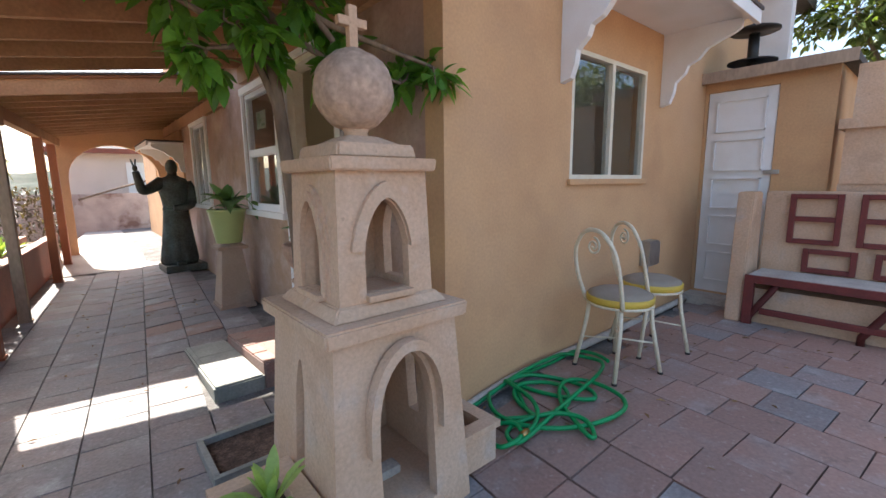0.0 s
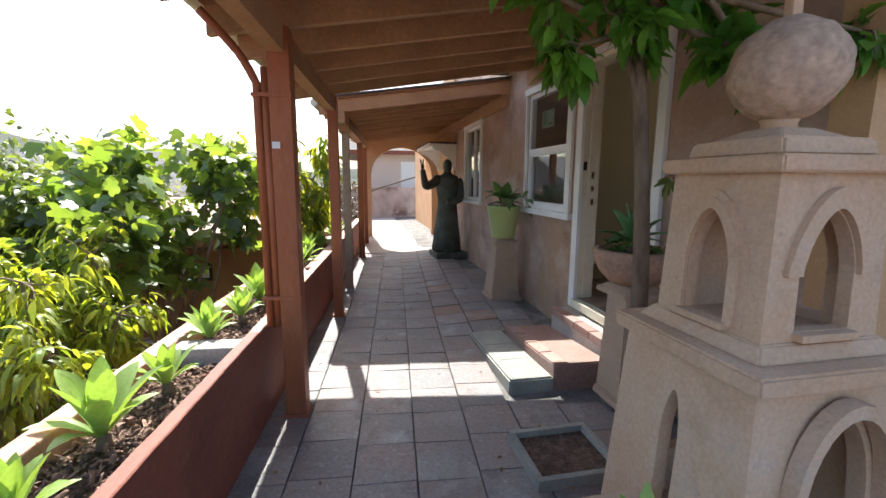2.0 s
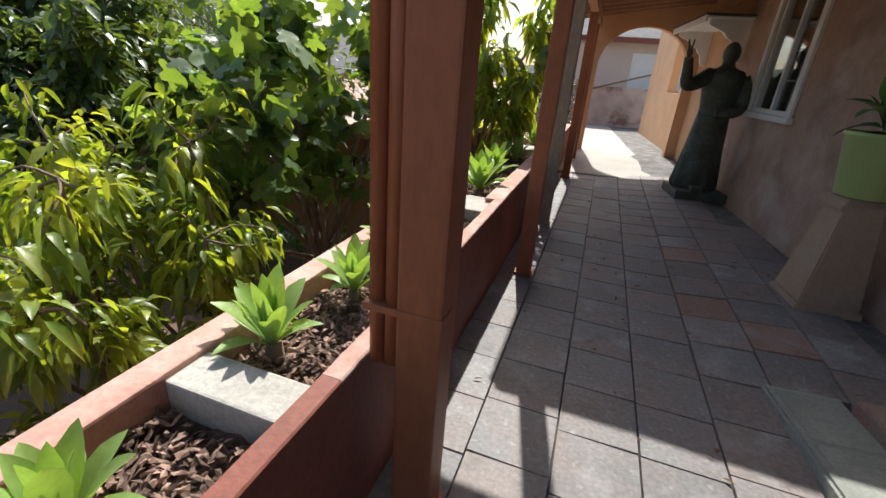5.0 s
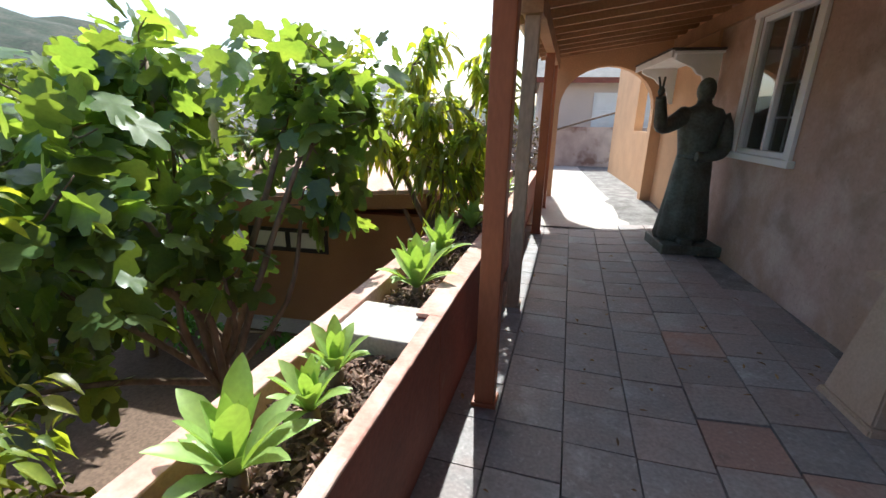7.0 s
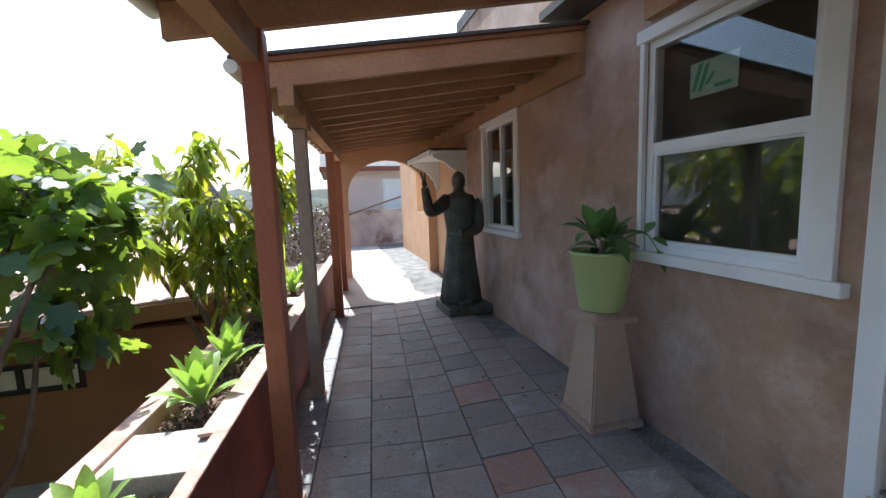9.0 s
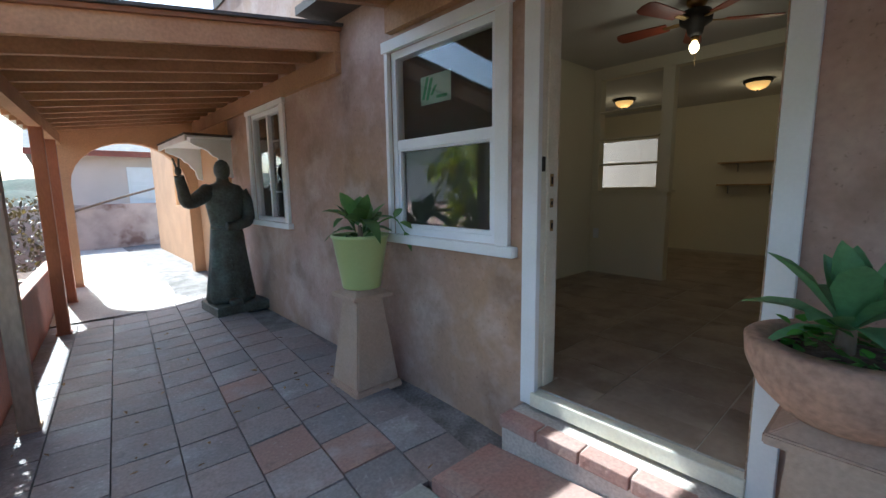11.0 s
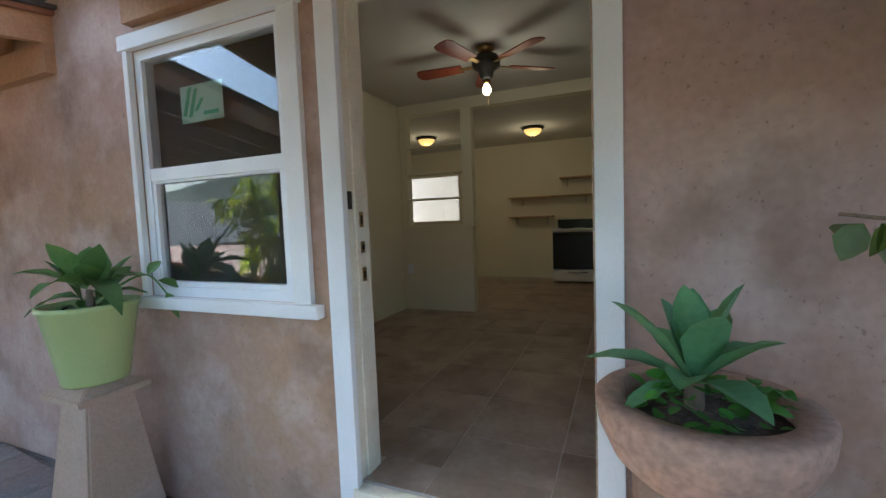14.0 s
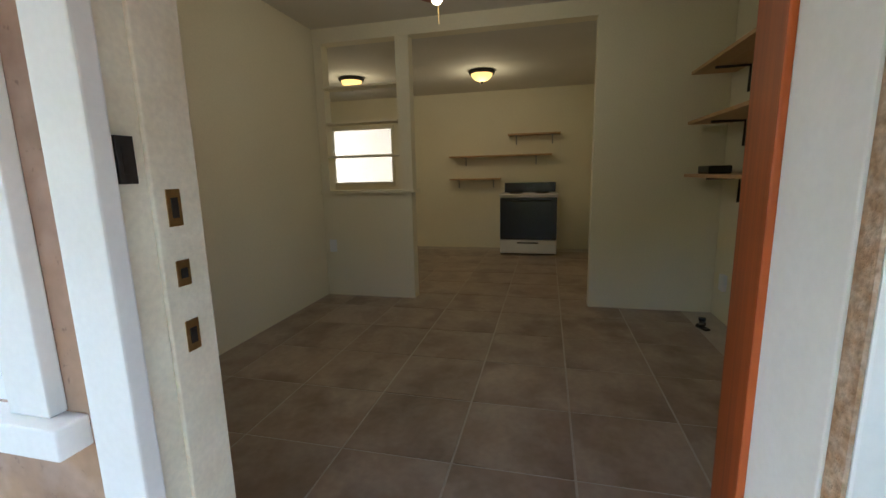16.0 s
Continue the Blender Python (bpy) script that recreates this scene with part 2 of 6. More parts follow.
STOVE_WHITE = shader("white_enamel", (0.78, 0.77, 0.74), 0.25, scale=5.0, amount=0.2, grain=0.02, bump=0.0)
IRON = shader("dark_iron", (0.05, 0.045, 0.04), 0.5, metal=0.6, scale=9.0, amount=0.5, grain=0.1, bump=0.1)
BRASS = shader("aged_brass", (0.45, 0.30, 0.12), 0.35, metal=0.9, scale=12.0, amount=0.6, grain=0.1, bump=0.1)
STEEL = shader("dull_steel", (0.50, 0.50, 0.49), 0.4, metal=0.9, scale=9.0, amount=0.5, grain=0.1, bump=0.05)
PINE = shader("raw_pine_shelf", (0.52, 0.34, 0.17), 0.6, second=(0.42, 0.25, 0.11), scale=3.0, amount=0.8, grain=0.1, fine=40, bump=0.1, stretch=(0.4, 4, 1))
DOORWOOD = shader("orange_stained_door", (0.44, 0.095, 0.012), 0.5, second=(0.30, 0.055, 0.008), scale=5.0, amount=0.9, grain=0.15, fine=30, bump=0.1, stretch=(2, 2, 0.2))
BLADE = shader("cherry_fan_blade", (0.26, 0.06, 0.03), 0.35, second=(0.18, 0.04, 0.02), scale=4.0, amount=0.7, grain=0.1, fine=40, bump=0.05)
BARK = shader("grey_brown_bark", (0.24, 0.17, 0.115), 0.9, second=(0.16, 0.11, 0.075), scale=12.0, amount=0.9, grain=0.2, fine=40, bump=0.7, bump_scale=30, stretch=(1, 1, 0.3))
FENCE_GREEN = shader("dark_green_fence_paint", (0.022, 0.05, 0.04), 0.6, scale=6.0, amount=0.6, grain=0.15, bump=0.3)
SHED_WALL = shader("orange_brown_shed_wall", (0.36, 0.18, 0.085), 0.9, scale=1.5, amount=0.7, grain=0.12, bump=0.3)
SHED_ROOF = shader("red_brown_roll_roof", (0.46, 0.27, 0.21), 0.95, second=(0.58, 0.42, 0.35), scale=2.0, amount=0.9, grain=0.2, fine=60, bump=0.4, stretch=(3, 0.5, 1))
SHINGLE = shader("grey_shingles", (0.19, 0.175, 0.165), 0.95, second=(0.14, 0.13, 0.12), scale=3.0, amount=0.8, grain=0.2, fine=30, bump=0.4)
SIDING = shader("beige_siding", (0.42, 0.30, 0.205), 0.9, scale=1.0, amount=0.5, grain=0.08, bump=0.2)
PALE_WALL = shader("pale_sunlit_stucco", (0.66, 0.56, 0.48), 0.9, second=(0.58, 0.49, 0.42), scale=1.5, amount=0.7, grain=0.08, bump=0.3)
STAINED_WALL = shader("stained_garden_wall", (0.56, 0.47, 0.42), 0.92, second=(0.36, 0.28, 0.25), scale=2.2, amount=0.9, grain=0.15, bump=0.4,
                      third=(0.24, 0.15, 0.12), third_scale=2.5, third_at=0.55)
BENCH_RED = shader("dark_red_bench_paint", (0.17, 0.035, 0.03), 0.6, second=(0.12, 0.03, 0.025), scale=9.0, amount=0.6, grain=0.12, bump=0.3)
BLUE_PLASTIC = shader("blue_valve_handle", (0.01, 0.05, 0.35), 0.4, grain=0.03, bump=0.0)
FIG_LEAF = leafy("fig_leaf", (0.075, 0.13, 0.045), (0.13, 0.18, 0.06), rough=0.28, vary=0.5, through_light=0.38, glow=(4.1, 3.5, 0.9))
PEACH_LEAF = leafy("peach_leaf", (0.15, 0.22, 0.04), (0.30, 0.30, 0.055), rough=0.38, vary=0.45, through_light=0.42, glow=(2.8, 2.5, 0.7))
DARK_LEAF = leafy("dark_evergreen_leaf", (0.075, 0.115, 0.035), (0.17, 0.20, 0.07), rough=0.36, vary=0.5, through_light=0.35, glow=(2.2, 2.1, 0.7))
LEMON_LEAF = leafy("lemon_leaf", (0.09, 0.24, 0.035), (0.17, 0.33, 0.05), through_light=0.45)
AGAVE_LEAF = leafy("agave_leaf", (0.25, 0.38, 0.10), (0.36, 0.48, 0.15), rough=0.45, vary=0.2, through_light=0.32)
# Darker copy of AGAVE_LEAF, with the porch shade mixed into the colour.
AGAVE_SHADE = leafy("porch_shade_agave_leaf", (0.12, 0.26, 0.12), (0.17, 0.33, 0.15), rough=0.5, vary=0.15, through_light=0.2)
POT_LEAF = leafy("houseplant_leaf", (0.085, 0.165, 0.05), (0.14, 0.23, 0.075), rough=0.4, vary=0.3, through_light=0.22)
IVY = leafy("small_weed_leaf", (0.07, 0.20, 0.03), (0.11, 0.26, 0.04))
HILL_GREEN = shader("hillside_scrub", (0.02, 0.034, 0.018), 0.95, second=(0.06, 0.058, 0.04), scale=0.25, amount=0.9, grain=0.3, fine=1.5, bump=0.5)
GLASS = glass_pane("window_glass")
# Dark colour of the sheet that makes rooms behind the porch windows look unlit.
ROOM_DARK = shader("dim_room_backing", (0.06, 0.055, 0.042), 0.8, grain=0.05, bump=0.0)
FROST = shader("frosted_pane", (0.75, 0.70, 0.60), 0.6, grain=0.02, bump=0.0)
BULB = glowing("lit_bulb", (1.0, 0.76, 0.42), 1.8)
SHADE_LIT = glowing("lit_frosted_shade", (1.0, 0.52, 0.14), 0.28)


# ---- mesh helpers ----
def bx(bm, x0, x1, y0, y1, z0, z1, bevel=0.0, m=None):
    r = bmesh.ops.create_cube(bm, size=1.0)
    vs = r["verts"]
    for v in vs:
        v.co = Vector(((x0 + x1) / 2 + v.co.x * (x1 - x0), (y0 + y1) / 2 + v.co.y * (y1 - y0), (z0 + z1) / 2 + v.co.z * (z1 - z0)))
    if bevel:
        es = list({e for v in vs for e in v.link_edges})
        g = bmesh.ops.bevel(bm, geom=es, offset=bevel, segments=2, affect="EDGES", profile=0.6)
        vs = list({v for f in g["faces"] for v in f.verts} | {v for v in vs if v.is_valid})
    if m is not None:
        bmesh.ops.transform(bm, matrix=m, verts=[v for v in vs if v.is_valid])
    return bm


def box(*a, bevel=0.0, m=None):
    return bx(bmesh.new(), *a, bevel=bevel, m=m)


def taper(bm, cx, cy, z0, z1, wx0, wy0, wx1, wy1, bevel=0.0):
    vs = bmesh.ops.create_cube(bm, size=1.0)["verts"]
    for v in vs:
        top = v.co.z > 0
        v.co = Vector((cx + v.co.x * (wx1 if top else wx0), cy + v.co.y * (wy1 if top else wy0), z1 if top else z0))
    if bevel:
        bmesh.ops.bevel(bm, geom=list({e for v in vs for e in v.link_edges}), offset=bevel, segments=2, affect="EDGES")
    return bm


def lathe(profile, n=32, bm=None, cx=0.0, cy=0.0, wob=0.0):
    bm = bm or bmesh.new()
    rings = []
    for r, z in profile:
        ring = []
        for i in range(n):
            a = 2 * math.pi * i / n
            rr = r * (1 + wob * noise.noise((math.cos(a) * 2, math.sin(a) * 2, z * 9)))
            ring.append(bm.verts.new((cx + rr * math.cos(a), cy + rr * math.sin(a), z)))
        rings.append(ring)
    for a, b in zip(rings, rings[1:]):
        for i in range(n):
            bm.faces.new((a[i], a[(i + 1) % n], b[(i + 1) % n], b[i])).smooth = True
    for ring, flip in ((rings[0], True), (rings[-1], False)):
        try:
            bm.faces.new(ring[::-1] if flip else ring)
        except ValueError:
            pass
    return bm


def tube(points, r, n=8, bm=None, closed=False):
    """A round bar along points; r is one radius or one for each point."""
    bm = bm or bmesh.new()
    pts = [Vector(p) for p in points]
    rs = r if isinstance(r, (list, tuple)) else [r] * len(pts)
    rings, side = [], None
    for i, p in enumerate(pts):
        a = pts[i - 1] if (i or closed) else p
        b = pts[(i + 1) % len(pts)] if (i < len(pts) - 1 or closed) else p
        d = (b - a).normalized() if (b - a).length > 1e-9 else Vector((0, 0, 1))
        if side is None:
            side = d.orthogonal().normalized()
        side = (side - d * side.dot(d)).normalized()
        up = d.cross(side)
        rings.append([bm.verts.new(p + rs[i] * (math.cos(2 * math.pi * j / n) * side + math.sin(2 * math.pi * j / n) * up)) for j in range(n)])
    pairs = list(zip(rings, rings[1:])) + ([(rings[-1], rings[0])] if closed else [])
    for a, b in pairs:
        for j in range(n):
            bm.faces.new((a[j], a[(j + 1) % n], b[(j + 1) % n], b[j])).smooth = True
    if not closed:
        bm.faces.new(rings[0][::-1]), bm.faces.new(rings[-1])
    return bm


def smooth_path(points, k=6):
    """Catmull-Rom through points."""
    p = [Vector(q) for q in points]
    out = []
    for i in range(len(p) - 1):
        a, b, c, d = p[max(i - 1, 0)], p[i], p[i + 1], p[min(i + 2, len(p) - 1)]
        for j in range(k):
            t = j / k
            out.append(0.5 * ((2 * b) + (c - a) * t + (2 * a - 5 * b + 4 * c - d) * t * t + (3 * b - a - 3 * c + d) * t ** 3))
    return out + [p[-1]]


def prism(bm, outline, depth, m=None):
    """A flat outline in x and z, given a depth along y."""
    a = [bm.verts.new((x, 0, z)) for x, z in outline]
    b = [bm.verts.new((x, depth, z)) for x, z in outline]
    n = len(outline)
    bm.faces.new(a), bm.faces.new(b[::-1])
    for i in range(n):
        bm.faces.new((a[i], b[i], b[(i + 1) % n], a[(i + 1) % n]))
    if m is not None:
        bmesh.ops.transform(bm, matrix=m, verts=a + b)
    return bm


def arch_curve(x0, x1, spring, apex, pointed=False, n=14):
    c, w, h = (x0 + x1) / 2, (x1 - x0) / 2, apex - spring
    out = []
    for i in range(n + 1):
        s = -1 + 2 * i / n
        if pointed:
            a = abs(s)
            z = spring + h * (1 - a ** 1.75) ** 0.72
        else:
            z = spring + h * math.sqrt(max(0.0, 1 - s * s))
        out.append((c + w * s, z))
    if not pointed:
        out = [(c - w * math.cos(math.pi * i / n), spring + h * math.sin(math.pi * i / n)) for i in range(n + 1)]
    return out


def arch_panel(bm, x0, x1, z0, z1, a0, a1, foot, spring, apex, depth, pointed=False, m=None, x0t=None, x1t=None):
    """A slab with an arched opening through it, in x and z, from y 0 to depth; x0t and x1t lean its sides."""
    x0t, x1t = x0 if x0t is None else x0t, x1 if x1t is None else x1t
    b = bmesh.new()
    curve = arch_curve(a0, a1, spring, apex, pointed)
    fr = (spring - z0) / (z1 - z0)
    xl, xr = x0 + (x0t - x0) * fr, x1 + (x1t - x1) * fr
    prism(b, [(x0, z0), (a0, z0), (a0, spring), (xl, spring)], depth)
    prism(b, [(a1, z0), (x1, z0), (xr, spring), (a1, spring)], depth)
    prism(b, [(xl, spring), (a0, spring), (a0, z1), (x0t, z1)], depth)
    prism(b, [(a1, spring), (xr, spring), (x1t, z1), (a1, z1)], depth)
    if foot > z0:
        prism(b, [(a0, z0), (a1, z0), (a1, foot), (a0, foot)], depth)
    for p, q in zip(curve, curve[1:]):
        prism(b, [p, q, (q[0], z1), (p[0], z1)], depth)
    bmesh.ops.remove_doubles(b, verts=b.verts, dist=0.0005)
    if m is not None:
        bmesh.ops.transform(b, matrix=m, verts=b.verts)
    me = bpy.data.meshes.new("arch")
    b.to_mesh(me)
    b.free()
    bm.from_mesh(me)
    bpy.data.meshes.remove(me)
    return bm


def to_mesh(name, bm, mat, smooth=False):
    bmesh.ops.recalc_face_normals(bm, faces=bm.faces)
    me = bpy.data.meshes.new(name)
    bm.to_mesh(me)
    bm.free()
    for q in (mat if isinstance(mat, (list, tuple)) else [mat]):
        me.materials.append(q)
    if smooth:
        me.shade_smooth()
    return me


def thing(name, loc, label, category, group="", kind="", rz=0.0):
    ob = new(name)
    ob.empty_display_size = 0.1
    ob.location, ob.rotation_euler = loc, (0, 0, radians(rz))
    return tagged(ob, label, category, group, kind)


def part(name, bm, mat, parent, label="", smooth=False):
    ob = new(name, to_mesh(name, bm, mat, smooth))
    ob.parent = parent
    return tagged(ob, label)


def solid(name, bm, mat, label, category, kind="", group="", smooth=False):
    return tagged(new(name, to_mesh(name, bm, mat, smooth)), label, category, group, kind)


def wall_cells(bm, a0, a1, z0, z1, t0, t1, holes, along="y"):
    """A wall from a0 to a1 with rectangular holes (a, b, low, high) through it; t0 to t1 is its thickness."""
    ca = sorted({a0, a1, *[h[0] for h in holes], *[h[1] for h in holes]})
    cz = sorted({z0, z1, *[h[2] for h in holes], *[h[3] for h in holes]})
    for a, b in zip(ca, ca[1:]):
        for lo, hi in zip(cz, cz[1:]):
            if any(h[0] <= a and b <= h[1] and h[2] <= lo and hi <= h[3] for h in holes):
                continue
            bx(bm, *((t0, t1, a, b) if along == "y" else (a, b, t0, t1)), lo, hi)
    return bm


def step01(v, a, b):
    s = min(max((v - a) / (b - a), 0.0), 1.0)
    return s * s * (3 - 2 * s)


# ---- plan ----
WX = 1.545          # outer face of the house wall beside the porch
WY = 1.85           # outer face of the wing wall
FLOOR_IN = 0.366
SKEW = math.degrees(math.atan(0.09))   # the porch runs a little askew to the house


def porch(u, v, z=0.0):
    """Porch coordinates: u across from the planter face, v along the porch."""
    c, s = math.cos(radians(SKEW)), math.sin(radians(SKEW))
    return Vector((-1.23 + u * c + v * s, -u * s + v * c, z))


PORCH = Matrix.Translation((-1.23, 0, 0)) @ Matrix.Rotation(-radians(SKEW), 4, "Z")


def floor_z(x, y):
    east = 0.13 * step01(x, 1.0, 2.2) * (1 - step01(y, 1.9, 2.3))
    north = 0.06 * step01(y, 3.6, 4.6) * step01(x, 0.2, 1.2)
    far = 0.12 * step01(y, 8.6, 10.2)
    return east + north + far


# ---- setting: ground, patio, walls ----
bm = bmesh.new()
bmesh.ops.create_grid(bm, x_segments=60, y_segments=60, size=1)
for v in bm.verts:
    v.co.x, v.co.y = math.copysign(abs(v.co.x) ** 2.2 * 420, v.co.x) - 6, math.copysign(abs(v.co.y) ** 2.2 * 420, v.co.y) + 4
    v.co.z = -0.95 + 0.04 * noise.noise(v.co * 0.8)
solid("ground", bm, DIRT, "dry brown garden dirt below the planter wall", "ground", "structure")

bm = bmesh.new()
nx, ny = 44, 60
gx = [-1.05 + 8.3 * i / nx for i in range(nx + 1)]
gy = [-3.0 + 20.0 * j / ny for j in range(ny + 1)]
grid = [[bm.verts.new((x + 0.09 * y, y, floor_z(x + 0.09 * y, y) - 0.03)) for y in gy] for x in gx]
for i in range(nx):
    for j in range(ny):
        bm.faces.new((grid[i][j], grid[i + 1][j], grid[i + 1][j + 1], grid[i][j + 1]))
rim = [grid[0][j] for j in range(ny + 1)]
low = [bm.verts.new((v.co.x, v.co.y, -1.0)) for v in rim]
for j in range(ny):
    bm.faces.new((rim[j], rim[j + 1], low[j + 1], low[j]))
patio = solid("pavement", bm, MORTAR, "grey and red square patio pavers with dark mortar joints", "pavement", "structure")

# house wall beside the porch, with a door and two windows
DOOR = (2.965, 3.90, 0.30, 2.33)
WIN1 = (4.14, 5.07, 1.09, 2.27)
WIN2 = (6.88, 7.74, 1.07, 2.22)
bm = wall_cells(bmesh.new(), WY + 0.15, 8.6, -0.3, 3.6, WX, WX + 0.15, [DOOR, WIN1, WIN2])
solid("wall_west", bm, STUCCO, "weathered pink stucco house wall beside the porch", "wall", "structure")
WWIN = (2.66, 3.72, 1.37, 2.22)
bm = wall_cells(bmesh.new(), WX, 6.45, -0.3, 3.6, WY, WY + 0.15, [WWIN], along="x")
solid("wall_south", bm, STUCCO_TAN, "tan stucco wall of the house wing", "wall", "structure")
bm = bmesh.new()
tube(smooth_path([(x, WY - 0.03, floor_z(x, 1.7) + 0.01 + 0.01 * noise.noise((x * 3, 0, 0))) for x in [1.56 + 0.4 * i for i in range(9)]], 3), 0.03, 8, bm)
solid("trim", bm, CONCRETE, "rough concrete footing along the wing wall", "footing", "structure")
# gable and eaves of the house, above the porch
bm = bmesh.new()
bx(bm, WX - 0.02, 8.0, WY - 0.25, 8.7, 3.6, 3.75)
solid("roof", bm, ROOFING, "dark felt house roof above the stucco walls", "roof", "structure")

solid("roof_eave", box(1.27, WX - 0.001, 4.9, 5.85, 2.66, 2.72), ROOFING, "dark ragged eave between the porch roofs", "roof", "structure")

# rooms behind the wall
bm = bmesh.new()
bx(bm, WX + 0.153, 4.611, 5.28, 5.43, FLOOR_IN, 2.75)
solid("wall_room_north", bm, PLASTER, "cream painted plaster side wall of the room", "wall", "structure")
bm = bmesh.new()
bx(bm, WX + 0.153, 4.72, WY + 0.153, 2.02, FLOOR_IN, 2.75)
solid("wall_room_south", bm, PLASTER, "cream painted plaster side wall with shelves", "wall", "structure")
bm = bmesh.new()
bx(bm, 4.611, 4.73, 2.023, 2.93, FLOOR_IN, 2.72)
bx(bm, 4.611, 4.73, 4.42, 5.43, FLOOR_IN, 1.32)
bx(bm, 4.615, 4.725, 4.41, 4.525, 1.34, 2.60)
bx(bm, 4.615, 4.725, 5.20, 5.277, 1.34, 2.60)
bx(bm, 4.608, 4.732, 2.93, 5.43, 2.60, 2.72)
bx(bm, 4.611, 4.73, 5.28, 7.15, FLOOR_IN, 2.72)
bx(bm, 4.580, 4.750, 4.39, 5.277, 1.32, 1.345)
solid("wall_partition", bm, PLASTER, "cream partition with an open shelf niche above a half wall", "wall", "structure")
bm = bmesh.new()
KWIN = (5.55, 6.62, 1.33, 2.22)
wall_cells(bm, 2.6, 7.15, FLOOR_IN, 2.62, 7.35, 7.47, [KWIN])
solid("wall_kitchen_east", bm, PLASTER, "cream painted kitchen wall with a window", "wall", "structure")
solid("wall_kitchen_south", box(4.73, 7.35, 2.55, 2.68, FLOOR_IN, 2.62), PLASTER, "cream painted kitchen side wall", "wall", "structure")
solid("wall_kitchen_north", box(4.73, 7.35, 7.03, 7.15, FLOOR_IN, 2.62), PLASTER, "cream painted kitchen side wall", "wall", "structure")
solid("ceiling", box(WX + 0.153, 4.735, 1.9, 5.45, 2.72, 2.80), CEIL, "off-white painted room ceiling", "ceiling", "structure")
solid("ceiling_kitchen", box(4.735, 7.5, 2.5, 7.2, 2.615, 2.70), CEIL, "dim off-white kitchen ceiling", "ceiling", "structure")
solid("floor_room", box(WX + 0.02, 7.5, 1.9, 7.2, 0.05, FLOOR_IN - 0.0025), GROUT, "pale grout bed under brown ceramic floor tiles", "floor", "structure")
bm = bmesh.new()   # closed dark room behind the second window
bx(bm, WX + 0.153, 4.6, 5.433, 5.5, 0.1, 2.75)
bx(bm, WX + 0.153, 4.6, 8.5, 8.6, 0.1, 2.75)
bx(bm, 4.5, 4.6, 5.5, 8.5, 0.1, 2.75)
bx(bm, WX + 0.153, 4.6, 5.43, 8.6, 2.75, 2.85)
bx(bm, WX + 0.153, 4.6, 5.43, 8.6, 0.0, 0.1)
solid("wall_back_room", bm, PLASTER, "plain cream walls of the back room", "wall", "structure")

# ---- porch: steps, planter wall, posts, roofs, arch ----
def steps_up():
    """Three steps to the door; the two lower ones run out into the rising pavement."""
    ob = thing("door_steps", (0.62, 3.06, 0.0), "three worn concrete and brick steps up to the open door", "steps")
    bm = bmesh.new()

    def wedge(x0, x1, y0, y1, za, zb):
        vs = [bm.verts.new(p) for p in ((x0, y0, -0.1), (x1, y0, -0.1), (x1, y1, -0.1), (x0, y1, -0.1), (x0, y0, za), (x1, y0, za), (x1, y1, zb), (x0, y1, zb))]
        for f in ((0, 1, 2, 3), (4, 5, 6, 7), (0, 1, 5, 4), (1, 2, 6, 5), (2, 3, 7, 6), (3, 0, 4, 7)):
            bm.faces.new([vs[i] for i in f])
    wedge(0.02, 0.335, 0.0, 1.05, 0.075, 0.03)
    bmesh.ops.bevel(bm, geom=list(bm.edges), offset=0.012, segments=2, affect="EDGES")
    part("lower_step", bm, STEP_GREEN, ob, "worn grey-green concrete step")
    bm = bmesh.new()
    wedge(0.335, 0.74, 0.0, 0.98, 0.155, 0.085)
    bmesh.ops.bevel(bm, geom=list(bm.edges), offset=0.01, segments=2, affect="EDGES")
    part("middle_step", bm, STEP_RED, ob, "red brick-edged step")
    for k in range(4):
        y = 0.02 + 0.24 * k
        z = 0.155 - 0.07 * (k + 0.5) / 4
        bm = box(-0.05, 0.05, -0.112, 0.112, -0.05, 0.006, bevel=0.006)
        b = part("brick", bm, STEP_RED, ob)
        b.location = (0.39, y + 0.115, z)
        b.rotation_euler = (-0.07, 0, 0)
    for k in range(3):
        b = part("tile", box(-0.13, 0.13, -0.16, 0.16, -0.02, 0.006, bevel=0.004), STEP_GREEN, ob)
        b.location = (0.19, 0.18 + 0.34 * k, 0.071 - 0.045 * (0.18 + 0.34 * k) / 1.05)
        b.rotation_euler = (-0.043, 0, 0)
    bm = bmesh.new()
    bx(bm, 0.74, 0.93, -0.19, 0.90, 0.0, 0.27, bevel=0.012)
    part("upper_step", bm, CONCRETE, ob, "grey concrete door step")
    for k in range(5):
        b = part("brick", box(-0.045, 0.045, -0.104, 0.104, -0.055, 0.005, bevel=0.006), STEP_RED, ob)
        b.location = (0.765, -0.08 + 0.218 * k, 0.272)
    return ob


steps_up()


DIVIDERS = ((2.80, 0.13), (4.50, 0.30), (0.6, 0.12), (6.9, 0.30), (8.6, 0.12))


